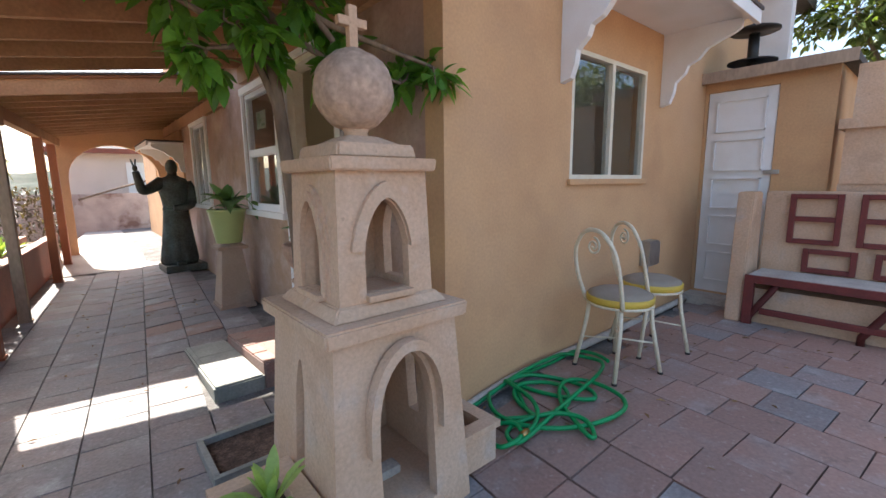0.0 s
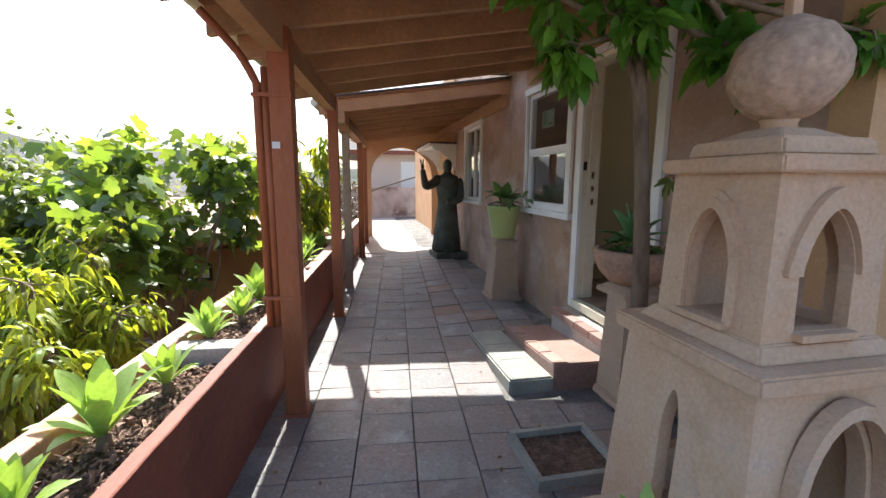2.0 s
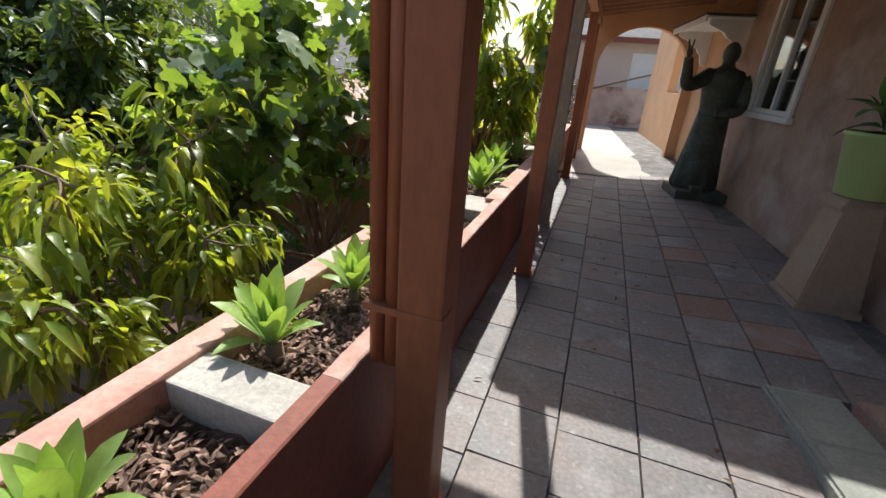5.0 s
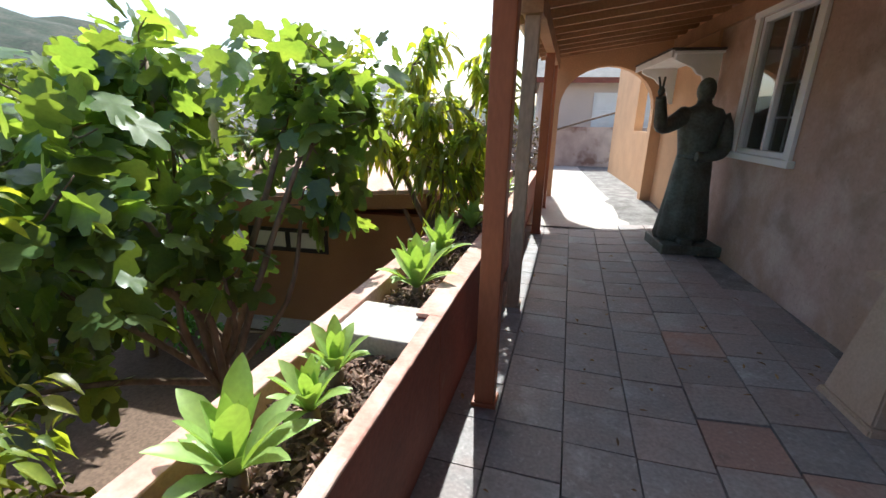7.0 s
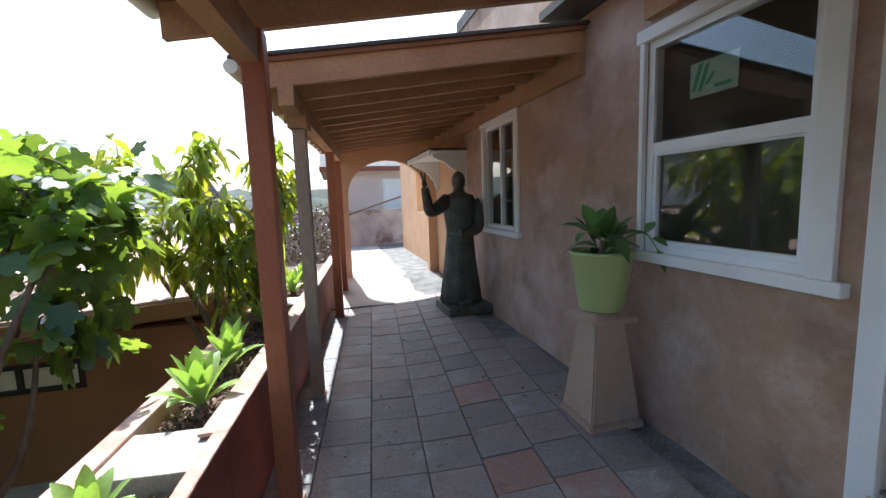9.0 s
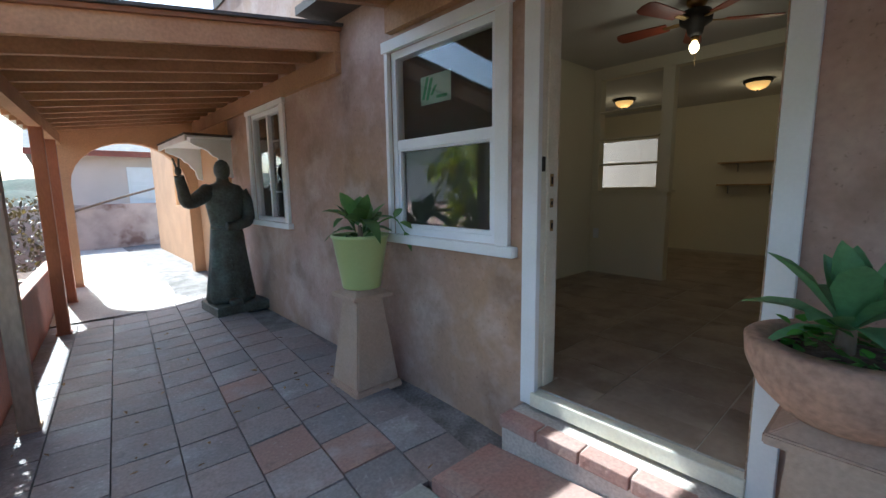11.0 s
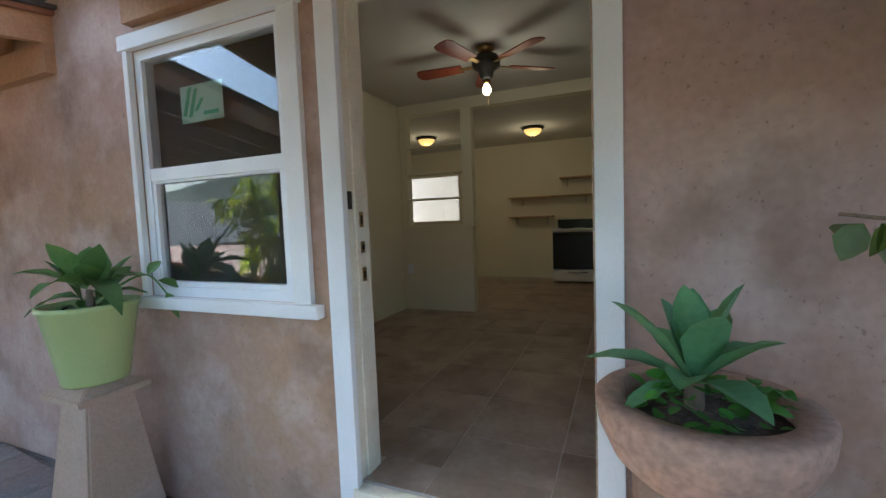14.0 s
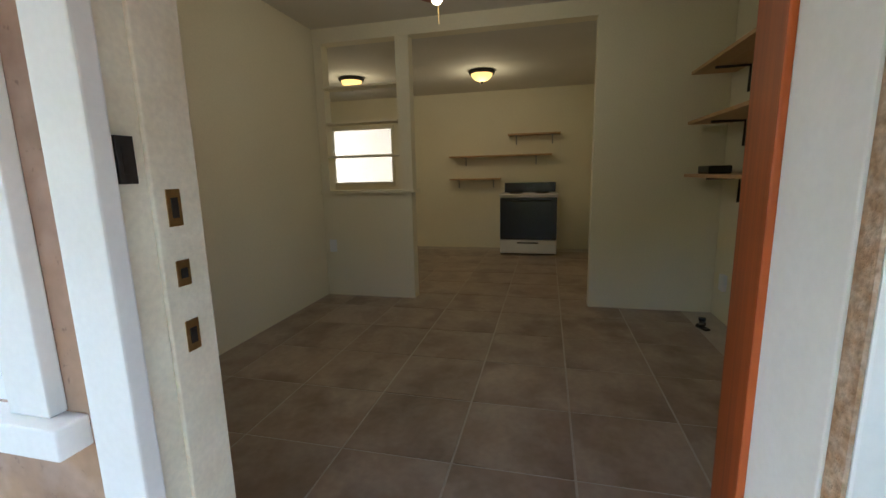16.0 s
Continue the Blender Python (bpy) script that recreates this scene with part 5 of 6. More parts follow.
# ---- pedestals and pots ----
def pedestal(loc, base, top, h, cap, label):
    ob = thing("pedestal", loc, label, "pedestal")
    bm = bmesh.new()
    taper(bm, 0, 0, 0.0, 0.05, base * 1.12, base * 1.12, base * 1.06, base * 1.06, 0.008)
    part("foot", bm, PEDESTAL, ob)
    bm = bmesh.new()
    taper(bm, 0, 0, 0.05, h, base, base, top, top, 0.01)
    part("shaft", bm, PEDESTAL, ob, "tapering tan stucco shaft")
    bm = bmesh.new()
    taper(bm, 0, 0, h, h + 0.03, cap, cap, cap, cap, 0.005)
    taper(bm, 0, 0, h + 0.03, h + 0.065, cap * 0.95, cap * 0.95, cap * 0.55, cap * 0.55, 0.004)
    part("cap", bm, PEDESTAL, ob, "chipped square cap")
    return ob


pz = floor_z(1.30, 5.13)
pedestal((1.30, 5.13, pz - 0.02), 0.33, 0.195, 0.64, 0.30, "tan tapering stucco pedestal standing by the wall")
pot = thing("flower_pot", (1.30, 5.13, pz + 0.685), "lime green glazed flower pot on a pedestal", "pot")
part("body", lathe([(0.0, 0.0), (0.125, 0.0), (0.128, 0.01), (0.18, 0.325), (0.19, 0.335), (0.19, 0.355), (0.172, 0.355), (0.165, 0.30), (0.0, 0.30)], 40), LIME, pot, "smooth lime green glaze")
part("soil", lathe([(0.166, 0.302), (0.08, 0.315), (0.0, 0.32)], 24), SOIL, pot)
pl = thing("potted_plant", (1.30, 5.13, pz + 0.685 + 0.31), "broad-leaved dark green plant growing in the lime pot", "plant")
part("stem", tube([(0, 0, -0.03), (0.01, 0.01, 0.05), (0.0, 0.0, 0.10)], [0.02, 0.018, 0.012], 8), BARK, pl)
vs, fs = [], []
r = random.Random(17)
for k in range(17):
    a, lift = 2.4 * k, 1.45 - 1.35 * k / 17
    out = Vector((math.cos(a) * math.cos(lift), math.sin(a) * math.cos(lift), math.sin(lift)))
    blade(vs, fs, Vector((0.035 * math.cos(a), 0.035 * math.sin(a), 0.04 + 0.10 * r.random())), out, Vector((0, 0, 1)) - out * 0.3 + any_way(r) * 0.35, r.uniform(0.20, 0.33), r.uniform(0.042, 0.058), OVAL, 0.15 + 0.75 * (k / 17) ** 2, 0.35)
for k in range(7):
    a = 0.9 * k + 0.3
    blade(vs, fs, Vector((0.06 * math.cos(a), 0.06 * math.sin(a), 0.02 + 0.03 * r.random())), Vector((math.cos(a), math.sin(a), 0.25)), Vector((0, 0, 1)) + any_way(r) * 0.3, r.uniform(0.09, 0.14), r.uniform(0.03, 0.042), OVAL, 0.8, 0.3)
leaf_mesh("foliage", vs, fs, POT_LEAF, pl, "broad pointed green leaves")
part("shoot", tube(smooth_path([(0.02, -0.02, 0.02), (0.09, -0.10, 0.12), (0.16, -0.17, 0.15), (0.21, -0.21, 0.06)], 4), [0.007 - 0.004 * i / 12 for i in range(13)], 6), IVY, pl, "long arching green shoot")
vs, fs = [], []
for q, o in (((0.16, -0.17, 0.15), (0.5, -0.2, 0.9)), ((0.19, -0.19, 0.12), (0.8, -0.5, -0.2)), ((0.21, -0.21, 0.06), (0.3, -0.3, -0.9))):
    blade(vs, fs, Vector(q), Vector(o), Vector((-0.4, -0.5, 0.7)), 0.11, 0.026, OVAL, 0.3, 0.3)
leaf_mesh("shoot_foliage", vs, fs, POT_LEAF, pl)

pedestal((1.26, 2.735, 0.06), 0.25, 0.20, 0.66, 0.295, "tan stucco pedestal beside the door step")
bowl = thing("bowl_planter", (1.26, 2.735, 0.78), "wide weathered terracotta bowl planter on a pedestal", "planter")
part("body", lathe([(0.0, 0.0), (0.09, 0.0), (0.14, 0.02), (0.195, 0.075), (0.226, 0.145), (0.232, 0.20), (0.224, 0.208), (0.172, 0.208), (0.165, 0.16), (0.0, 0.15)], 48, wob=0.008), TERRA, bowl, "rough terracotta bowl with a thick rim")
part("soil", lathe([(0.167, 0.168), (0.1, 0.185), (0.0, 0.19)], 28), SOIL, bowl)
ag = thing("agave", (1.245, 2.755, 0.955), "blue-green soft agave growing in the bowl, darkened for the porch shade", "plant")
part("stem", tube([(0, 0, -0.02), (0.0, 0.0, 0.06), (0, 0, 0.13)], [0.022, 0.02, 0.016], 8), BARK, ag)
agave(ag, (0, 0, 0.07), 0.25, 5, AGAVE_SHADE, 15, wide=0.165, steep=1.45, flat=1.35)
weed = thing("ground_cover", (1.26, 2.735, 0.955), "small round-leaved weeds round the agave", "plant")
vs, fs = [], []
r = random.Random(23)
for k in range(120):
    a, q = r.uniform(0, 6.283), 0.155 * math.sqrt(r.uniform(0.15, 1))
    base = Vector((q * math.cos(a), q * math.sin(a), r.uniform(0.0, 0.10) * (1 if math.cos(a - 3.4) > 0 else 0.35)))
    blade(vs, fs, base, any_way(r, -0.2, 0.6), Vector((0, 0, 1)) + any_way(r) * 0.4, r.uniform(0.022, 0.05), r.uniform(0.011, 0.02), OVAL, 0.2, 0.2)
leaf_mesh("foliage", vs, fs, IVY, weed, "small bright green leaves")


# ---- the bronze statue: one plain mesh ----
def statue():
    bm = bmesh.new()
    prof = [(0.215, 0.10), (0.235, 0.16), (0.215, 0.35), (0.185, 0.62), (0.165, 0.85), (0.150, 0.98), (0.165, 1.10), (0.190, 1.25), (0.198, 1.34), (0.165, 1.405), (0.085, 1.435), (0.062, 1.46), (0.06, 1.49)]
    rings, n = [], 40
    for rr, z in prof:
        ring = []
        for i in range(n):
            a = 2 * math.pi * i / n
            fold = 1 + 0.07 * math.sin(9 * a + 2 * z) * max(0.0, 1 - z) + 0.03 * math.sin(17 * a) * max(0.0, 1.1 - z)
            ring.append(bm.verts.new((rr * fold * math.cos(a) * 1.08, rr * fold * math.sin(a) * 0.82, z)))
        rings.append(ring)
    for a, b in zip(rings, rings[1:]):
        for i in range(n):
            bm.faces.new((a[i], a[(i + 1) % n], b[(i + 1) % n], b[i])).smooth = True
    bm.faces.new(rings[0][::-1])
    g = bmesh.ops.create_icosphere(bm, subdivisions=3, radius=1)
    for v in g["verts"]:
        v.co = Vector((v.co.x * 0.082, v.co.y * 0.095, 1.575 + v.co.z * 0.118))
    # raised arm with two fingers up, the other arm folded at the waist
    tube(smooth_path([(-0.16, -0.02, 1.35), (-0.30, -0.12, 1.27), (-0.42, -0.20, 1.24), (-0.46, -0.24, 1.36), (-0.49, -0.27, 1.50)], 5), [0.088 - 0.045 * i / 20 for i in range(21)], 12, bm)
    g = bmesh.ops.create_icosphere(bm, subdivisions=2, radius=1)
    for v in g["verts"]:
        v.co = Vector((-0.495 + v.co.x * 0.032, -0.275 + v.co.y * 0.028, 1.545 + v.co.z * 0.045))
    for dx in (-0.022, 0.012):
        tube([(-0.495 + dx * 0.5, -0.275, 1.57), (-0.50 + dx * 1.6, -0.28, 1.67)], [0.011, 0.009], 8, bm)
    tube(smooth_path([(0.17, 0.0, 1.34), (0.235, -0.03, 1.18), (0.20, -0.10, 1.02), (0.05, -0.18, 0.97), (-0.06, -0.19, 0.965)], 5), [0.085 - 0.04 * i / 20 for i in range(21)], 12, bm)
    tube([(-0.175, -0.05, 0.955), (0.0, -0.15, 0.945), (0.175, -0.05, 0.955)], 0.022, 8, bm)
    for k in range(11):
        g = bmesh.ops.create_icosphere(bm, subdivisions=1, radius=0.011)
        z = 0.2 + 0.065 * k
        for v in g["verts"]:
            v.co += Vector((-0.03, -(0.19 - 0.055 * (z - 0.2)), z))
    bx(bm, -0.10, 0.02, -0.30, -0.16, 0.10, 0.16, bevel=0.02)
    bx(bm, -0.26, 0.30, -0.30, 0.26, 0.0, 0.105, bevel=0.015)
    ob = solid("bronze_statue", bm, BRONZE, "dark bronze robed statue with one arm raised, standing by the wall", "statue")
    ob.location, ob.rotation_euler = (1.235, 7.86, floor_z(1.2, 7.8) - 0.01), (0, 0, radians(3))
    return ob


statue()


# ---- hose, chairs, bench, meter box, taps ----
def hose():
    """Loops of unequal size thrown over one another: each (centre x, centre y, half length, half width)."""
    loops = ((2.39, 1.81, 0.43, 0.24), (1.95, 1.62, 0.39, 0.23), (2.02, 1.57, 0.15, 0.14), (1.84, 1.68, 0.09, 0.23), (2.14, 1.31, 0.17, 0.26), (1.77, 1.33, 0.21, 0.13), (2.31, 1.78, 0.4, 0.19), (1.58, 1.5, 0.12, 0.09))
    turn = radians(-39)
    pts = []
    steps = 18
    for k in range(len(loops) * steps):
        i, f = divmod(k, steps)
        f /= steps
        w = step01(f, 0.55, 1.0)
        a_, b_ = loops[i], loops[min(i + 1, len(loops) - 1)]
        cx, cy, rx, ry = (p + (q - p) * w for p, q in zip(a_, b_))
        a = 2 * math.pi * f
        ex, ey = rx * math.cos(a), ry * math.sin(a)
        x, y = cx + ex * math.cos(turn) - ey * math.sin(turn), min(cy + ex * math.sin(turn) + ey * math.cos(turn), 1.79)
        pts.append((max(x, 1.53), y, floor_z(x, y) + 0.014 + 0.004 * i + 0.006 * (1 + math.sin(0.9 * k))))
    ob = thing("garden_hose", (2.1, 1.45, floor_z(2.1, 1.45)), "loosely coiled bright green garden hose on the paving", "hose")
    bm = tube(smooth_path(pts, 3), 0.0125, 8)
    for v in bm.verts:
        v.co -= ob.location
    part("coil", bm, GREEN_HOSE, ob, "bright green rubber hose")
    e = Vector(pts[-1]) - ob.location
    d = (Vector(pts[-1]) - Vector(pts[-3])).normalized()
    part("coupling", tube([e, e + d * 0.05], 0.017, 12), BRASS, ob, "brass coupling")


hose()


def bistro_chair(loc, rz):
    ob = thing("bistro_chair", loc, "cream metal bistro chair with a round yellow-edged seat", "chair", "bistro chairs by the wall", rz=rz)
    part("seat", lathe([(0.0, 0.475), (0.185, 0.475), (0.20, 0.49), (0.195, 0.515), (0.15, 0.535), (0.0, 0.542)], 36), SEAT_GREY, ob, "taupe round cushion")
    part("seat_band", lathe([(0.198, 0.462), (0.206, 0.47), (0.206, 0.50), (0.199, 0.507)], 36), YELLOW, ob, "yellow vinyl band")
    part("seat_ring", lathe([(0.18, 0.445), (0.205, 0.447), (0.205, 0.461), (0.18, 0.463)], 36), CHAIR_CREAM, ob)
    for sx, sy, fx, fy in ((-0.13, -0.13, -0.185, -0.185), (0.13, -0.13, 0.185, -0.185), (-0.13, 0.13, -0.17, 0.20), (0.13, 0.13, 0.17, 0.20)):
        leg = part("leg", tube([(sx, sy, 0.45), (sx * 1.08, sy * 1.08, 0.32), (fx, fy, 0.008)], 0.0135, 10), CHAIR_CREAM, ob)
        part("foot", tube([(fx, fy, 0.0), (fx, fy, 0.014)], 0.017, 10), IRON, leg)
    bm = tube(smooth_path([(-0.15, 0.14, 0.455), (-0.175, 0.20, 0.64), (-0.16, 0.235, 0.80), (-0.09, 0.25, 0.905), (0.0, 0.253, 0.935), (0.09, 0.25, 0.905), (0.16, 0.235, 0.80), (0.175, 0.20, 0.64), (0.15, 0.14, 0.455)], 5), 0.013, 10)
    back = part("backrest", bm, CHAIR_CREAM, ob, "looped cream tube back")
    spiral = [(0.055 * (1 - t / 30) * math.cos(0.42 * t + 1.6), 0.248, 0.835 + 0.055 * (1 - t / 30) * math.sin(0.42 * t + 1.6)) for t in range(27)]
    part("scroll", tube(spiral, 0.007, 6), CHAIR_CREAM, back)
    part("rung", tube([(-0.16, -0.16, 0.2), (0.0, 0.0, 0.21), (0.15, 0.16, 0.2)], 0.006, 6), CHAIR_CREAM, ob)
    part("rung", tube([(0.16, -0.16, 0.2), (0.0, 0.0, 0.222), (-0.15, 0.16, 0.2)], 0.006, 6), CHAIR_CREAM, ob)
    return ob


bistro_chair((2.70, 1.47, 0.13), 75)
bistro_chair((3.22, 1.50, 0.13), 62)
mb = thing("meter_box", (3.86, WY - 0.002, 0.62), "small grey metal utility box on the tan wall", "utility box")
part("case", box(-0.09, 0.09, -0.08, 0.0, 0.0, 0.22, bevel=0.006), STEEL, mb, "dull grey metal case")
part("lid", box(-0.095, 0.095, -0.09, -0.081, 0.015, 0.205, bevel=0.003), STEEL, mb)
part("conduit", tube([(0, -0.03, 0.0), (0, -0.03, -0.50)], 0.012, 8), STEEL, mb)


def bench():
    ob = thing("garden_bench", (4.62, 0.35, 0.13), "concrete garden bench with dark red painted lattice frame", "bench")
    part("seat", box(-0.22, 0.16, -1.1, 0.85, 0.38, 0.43, bevel=0.01), CONCRETE, ob, "grey concrete seat")
    part("rail", box(-0.25, -0.221, -1.12, 0.87, 0.36, 0.425, bevel=0.005), BENCH_RED, ob, "dark red painted edge")
    for y in (0.82, 0.12, -0.6):
        for s in (-1, 1):
            part("brace", tube([(-0.22, y, 0.0), (-0.22, y - 0.0, 0.06), (-0.22, y - 0.17 * (1 if y > 0 else s), 0.36)], 0.026, 8), BENCH_RED, ob)
    part("foot_rail", box(-0.245, -0.205, -1.0, 0.75, 0.10, 0.15, bevel=0.008), BENCH_RED, ob)
    part("end_post", box(-0.25, -0.19, 0.80, 0.87, 0.0, 0.37, bevel=0.008), BENCH_RED, ob)
    for k, y in enumerate((0.52, 0.08, -0.36, -0.80)):
        for z, h in ((0.68, 0.42), (0.44, 0.20)):
            dy = 0.0 if z > 0.5 else -0.12
            bm = bmesh.new()
            w = 0.17
            for q in ((y + dy - w, y + dy - w + 0.04, z, z + h), (y + dy + w - 0.04, y + dy + w, z, z + h), (y + dy - w + 0.04, y + dy + w - 0.04, z, z + 0.04), (y + dy - w + 0.04, y + dy + w - 0.04, z + h - 0.04, z + h)):
                bx(bm, 0.13, 0.17, *q, bevel=0.006)
            if h > 0.3:
                bx(bm, 0.132, 0.168, y + dy - w + 0.04, y + dy + w - 0.04, z + h / 2 - 0.02, z + h / 2 + 0.02)
            part("back_frame", bm, BENCH_RED, ob, "dark red painted block frame")
    part("back", box(0.172, 0.24, -1.12, 0.87, 0.0, 1.12, bevel=0.01), CAST, ob, "pinkish plaster bench back")
    bm = bmesh.new()
    taper(bm, -0.02, 0.94, 0.0, 1.12, 0.44, 0.12, 0.26, 0.12, 0.01)
    part("side", bm, CAST, ob, "plastered bench side")
    part("plinth", box(-0.15, 0.171, -1.1, 0.85, 0.0, 0.3), CAST, ob)
    return ob


bench()
bm = bmesh.new()
bx(bm, 4.95, 5.15, -3.5, 0.78, 0.0, 1.25)
bx(bm, 4.93, 5.17, -3.5, 0.78, 1.25, 1.31)
for y in (0.60, -1.0, -2.6):
    bx(bm, 4.92, 5.22, y - 0.17, y + 0.17, 1.31, 1.75)
    bx(bm, 4.88, 5.26, y - 0.21, y + 0.21, 1.75, 1.83)
    bx(bm, 4.94, 5.20, y - 0.14, y + 0.14, 1.83, 2.25)
solid("wall_garden_east", bm, CAST, "tan concrete garden wall with stepped pillars", "wall", "structure")
bib = thing("water_valve", (WX - 0.06, 2.40, 0.33), "brass water pipe with a blue-handled valve on the wall", "valve")
part("pipe", tube([(0, 0.10, 0.02), (0, 0.02, 0.02), (0, -0.45, 0.02)], 0.016, 10), BRASS, bib, "brass pipe")
part("elbow", tube(smooth_path([(0, 0.10, 0.02), (0, 0.125, 0.01), (0, 0.13, -0.02), (0, 0.13, -0.28)], 4), 0.021, 10), BRASS, bib)
part("handle", box(-0.02, 0.02, -0.115, -0.095, 0.04, 0.13, bevel=0.004), BLUE_PLASTIC, bib, "blue plastic valve handle")
part("conduit", tube([(0.045, 0.0, 0.0), (0.045, 0.0, 0.14)], 0.014, 8), STUCCO, bib, "pipe stub painted like the wall")


# ---- things in the room ----
def range_cooker():
    ob = thing("stove", (6.78, 3.14, FLOOR_IN), "white freestanding stove with a black glass oven door", "stove")
    part("body", box(0.03, 0.56, 0.0, 0.75, 0.02, 0.80, bevel=0.006), STOVE_WHITE, ob, "white enamel body")
    d = part("oven_door", box(0.0, 0.029, 0.006, 0.744, 0.215, 0.775, bevel=0.005), BLACK, ob, "black glass oven door")
    part("handle", tube([(-0.03, 0.08, 0.735), (-0.03, 0.67, 0.735)], 0.011, 8), BLACK, d)
    w = part("drawer", box(0.0, 0.029, 0.006, 0.744, 0.035, 0.205, bevel=0.005), STOVE_WHITE, ob, "white drawer front")
    part("drawer_handle", box(-0.012, 0.0, 0.24, 0.52, 0.165, 0.18, bevel=0.003), BLACK, w)
    part("cooktop", box(-0.01, 0.56, -0.004, 0.754, 0.80, 0.825, bevel=0.006), STOVE_WHITE, ob, "white cooktop rim")
    part("backguard", box(0.49, 0.56, 0.02, 0.73, 0.826, 0.96, bevel=0.005), BLACK, ob, "black control panel")
    for k in range(4):
        part("burner", lathe([(0.09, 0.826), (0.09, 0.838), (0.06, 0.838)], 18, cx=0.16 + 0.22 * (k % 2), cy=0.2 + 0.35 * (k // 2)), BLACK, ob)


range_cooker()


def shelf(y0, y1, z, x, depth, label, along="y"):
    if along == "y":
        ob = thing("wall_shelf", (x, (y0 + y1) / 2, z), label, "shelf", "kitchen wall shelves")
        w = (y1 - y0) / 2
        part("board", box(-depth, -0.001, -w, w, 0, 0.02, bevel=0.002), PINE, ob)
        for s in (-0.7, 0.7):
            part("bracket", tube([(-0.01, s * w, -0.12), (-0.01, s * w, -0.008), (-depth * 0.7, s * w, -0.008)], 0.008, 6), STEEL, ob)
    else:
        ob = thing("wall_shelf", ((y0 + y1) / 2, x, z), label, "shelf", "pine shelves on the side wall")
        w = (y1 - y0) / 2
        part("board", box(-w, w, 0.001, depth, 0, 0.022, bevel=0.002), PINE, ob)
        for s in (-0.55, 0.55):
            part("bracket", tube([(s * w, 0.01, -0.17), (s * w, 0.01, -0.008), (s * w, depth * 0.75, -0.008)], 0.009, 6), IRON, ob)
    return ob


shelf(3.11, 3.82, 1.98, 7.35, 0.2, "short raw pine shelf on the kitchen wall")
shelf(3.22, 4.66, 1.70, 7.35, 0.2, "long raw pine shelf on the kitchen wall")
shelf(3.93, 4.66, 1.38, 7.35, 0.2, "short raw pine shelf on the kitchen wall")
for z in (2.12, 1.78, 1.41):
    shelf(3.45, 4.55, z, 2.02, 0.28, "raw pine shelf on steel brackets in the corner", "x")
bx_ = thing("router", (4.35, 2.17, 1.432), "small black router lying on the pine shelf", "router")
part("case", box(-0.11, 0.11, -0.07, 0.07, 0.0, 0.055, bevel=0.01), BLACK, bx_)
for z in (2.225, 1.925, 1.637):
    ob = thing("niche_shelf", (4.67, 4.865, z), "thin cream shelf board in the partition niche", "shelf", "niche shelves")
    part("board", box(-0.075, 0.075, -0.345, 0.345, 0, 0.016, bevel=0.002), PLASTER, ob)


def dome_lamp(x, y, z):
    ob = thing("ceiling_lamp", (x, y, z), "lit amber glass dome ceiling lamp with a dark rim", "ceiling lamp", "kitchen ceiling lamps")
    part("rim", lathe([(0.14, 0.0), (0.15, -0.018), (0.138, -0.042), (0.115, -0.036)], 32), IRON, ob, "dark bronze rim")
    part("shade", lathe([(0.122, -0.036), (0.108, -0.07), (0.075, -0.10), (0.03, -0.118), (0.0, -0.12)], 32), SHADE_LIT, ob, "glowing amber glass shade")
    part("finial", lathe([(0.012, -0.118), (0.016, -0.13), (0.006, -0.15)], 12), IRON, ob)
    li = new("lamp_light", bpy.data.lights.new("lamp_light", "POINT"))
    li.data.energy, li.data.color, li.data.shadow_soft_size = 0.62, (1.0, 0.76, 0.46), 0.10
    li.location = (x, y, z - 0.24)


dome_lamp(6.1, 4.02, 2.614)
dome_lamp(5.95, 5.55, 2.614)


def fan():
    ob = thing("ceiling_fan", (3.42, 3.86, 2.72), "brass ceiling fan with cherry blades and one lit bulb", "ceiling fan")
    part("canopy", lathe([(0.07, 0.0), (0.065, -0.03), (0.03, -0.06)], 24), BRASS, ob)
    part("motor", lathe([(0.03, -0.06), (0.095, -0.075), (0.11, -0.11), (0.105, -0.155), (0.06, -0.185), (0.05, -0.23), (0.03, -0.25)], 28), IRON, ob, "dark bronze motor housing")
    for k in range(5):
        m = Matrix.Rotation(radians(72 * k + 20), 4, "Z") @ Matrix.Translation((0, 0, -0.135)) @ Matrix.Rotation(radians(11), 4, "X")
        bm = bmesh.new()
        prism(bm, [(0.19, -0.05), (0.52, -0.07), (0.56, -0.055), (0.575, 0.0), (0.56, 0.055), (0.52, 0.07), (0.19, 0.05)], 0.008, m @ Matrix.Rotation(radians(-90), 4, "X"))
        b = part("blade", bm, BLADE, ob, "cherry-stained blade")
        part("blade_iron", box(0.09, 0.22, -0.018, 0.018, -0.012, -0.004, m=m), BRASS, b)
    part("bulb_socket", lathe([(0.025, -0.25), (0.03, -0.265), (0.02, -0.28)], 16), BRASS, ob)
    part("bulb", lathe([(0.015, -0.278), (0.032, -0.31), (0.034, -0.335), (0.02, -0.36), (0.0, -0.368)], 20), BULB, ob, "lit bare bulb")
    part("pull_chain", tube([(0.03, 0, -0.25), (0.03, 0, -0.45)], 0.002, 6), BRASS, ob)
    li = new("lamp_light", bpy.data.lights.new("lamp_light", "POINT"))
    li.data.energy, li.data.color, li.data.shadow_soft_size = 0.95, (1.0, 0.84, 0.62), 0.2
    li.location = (3.42, 3.86, 2.72 - 0.45)


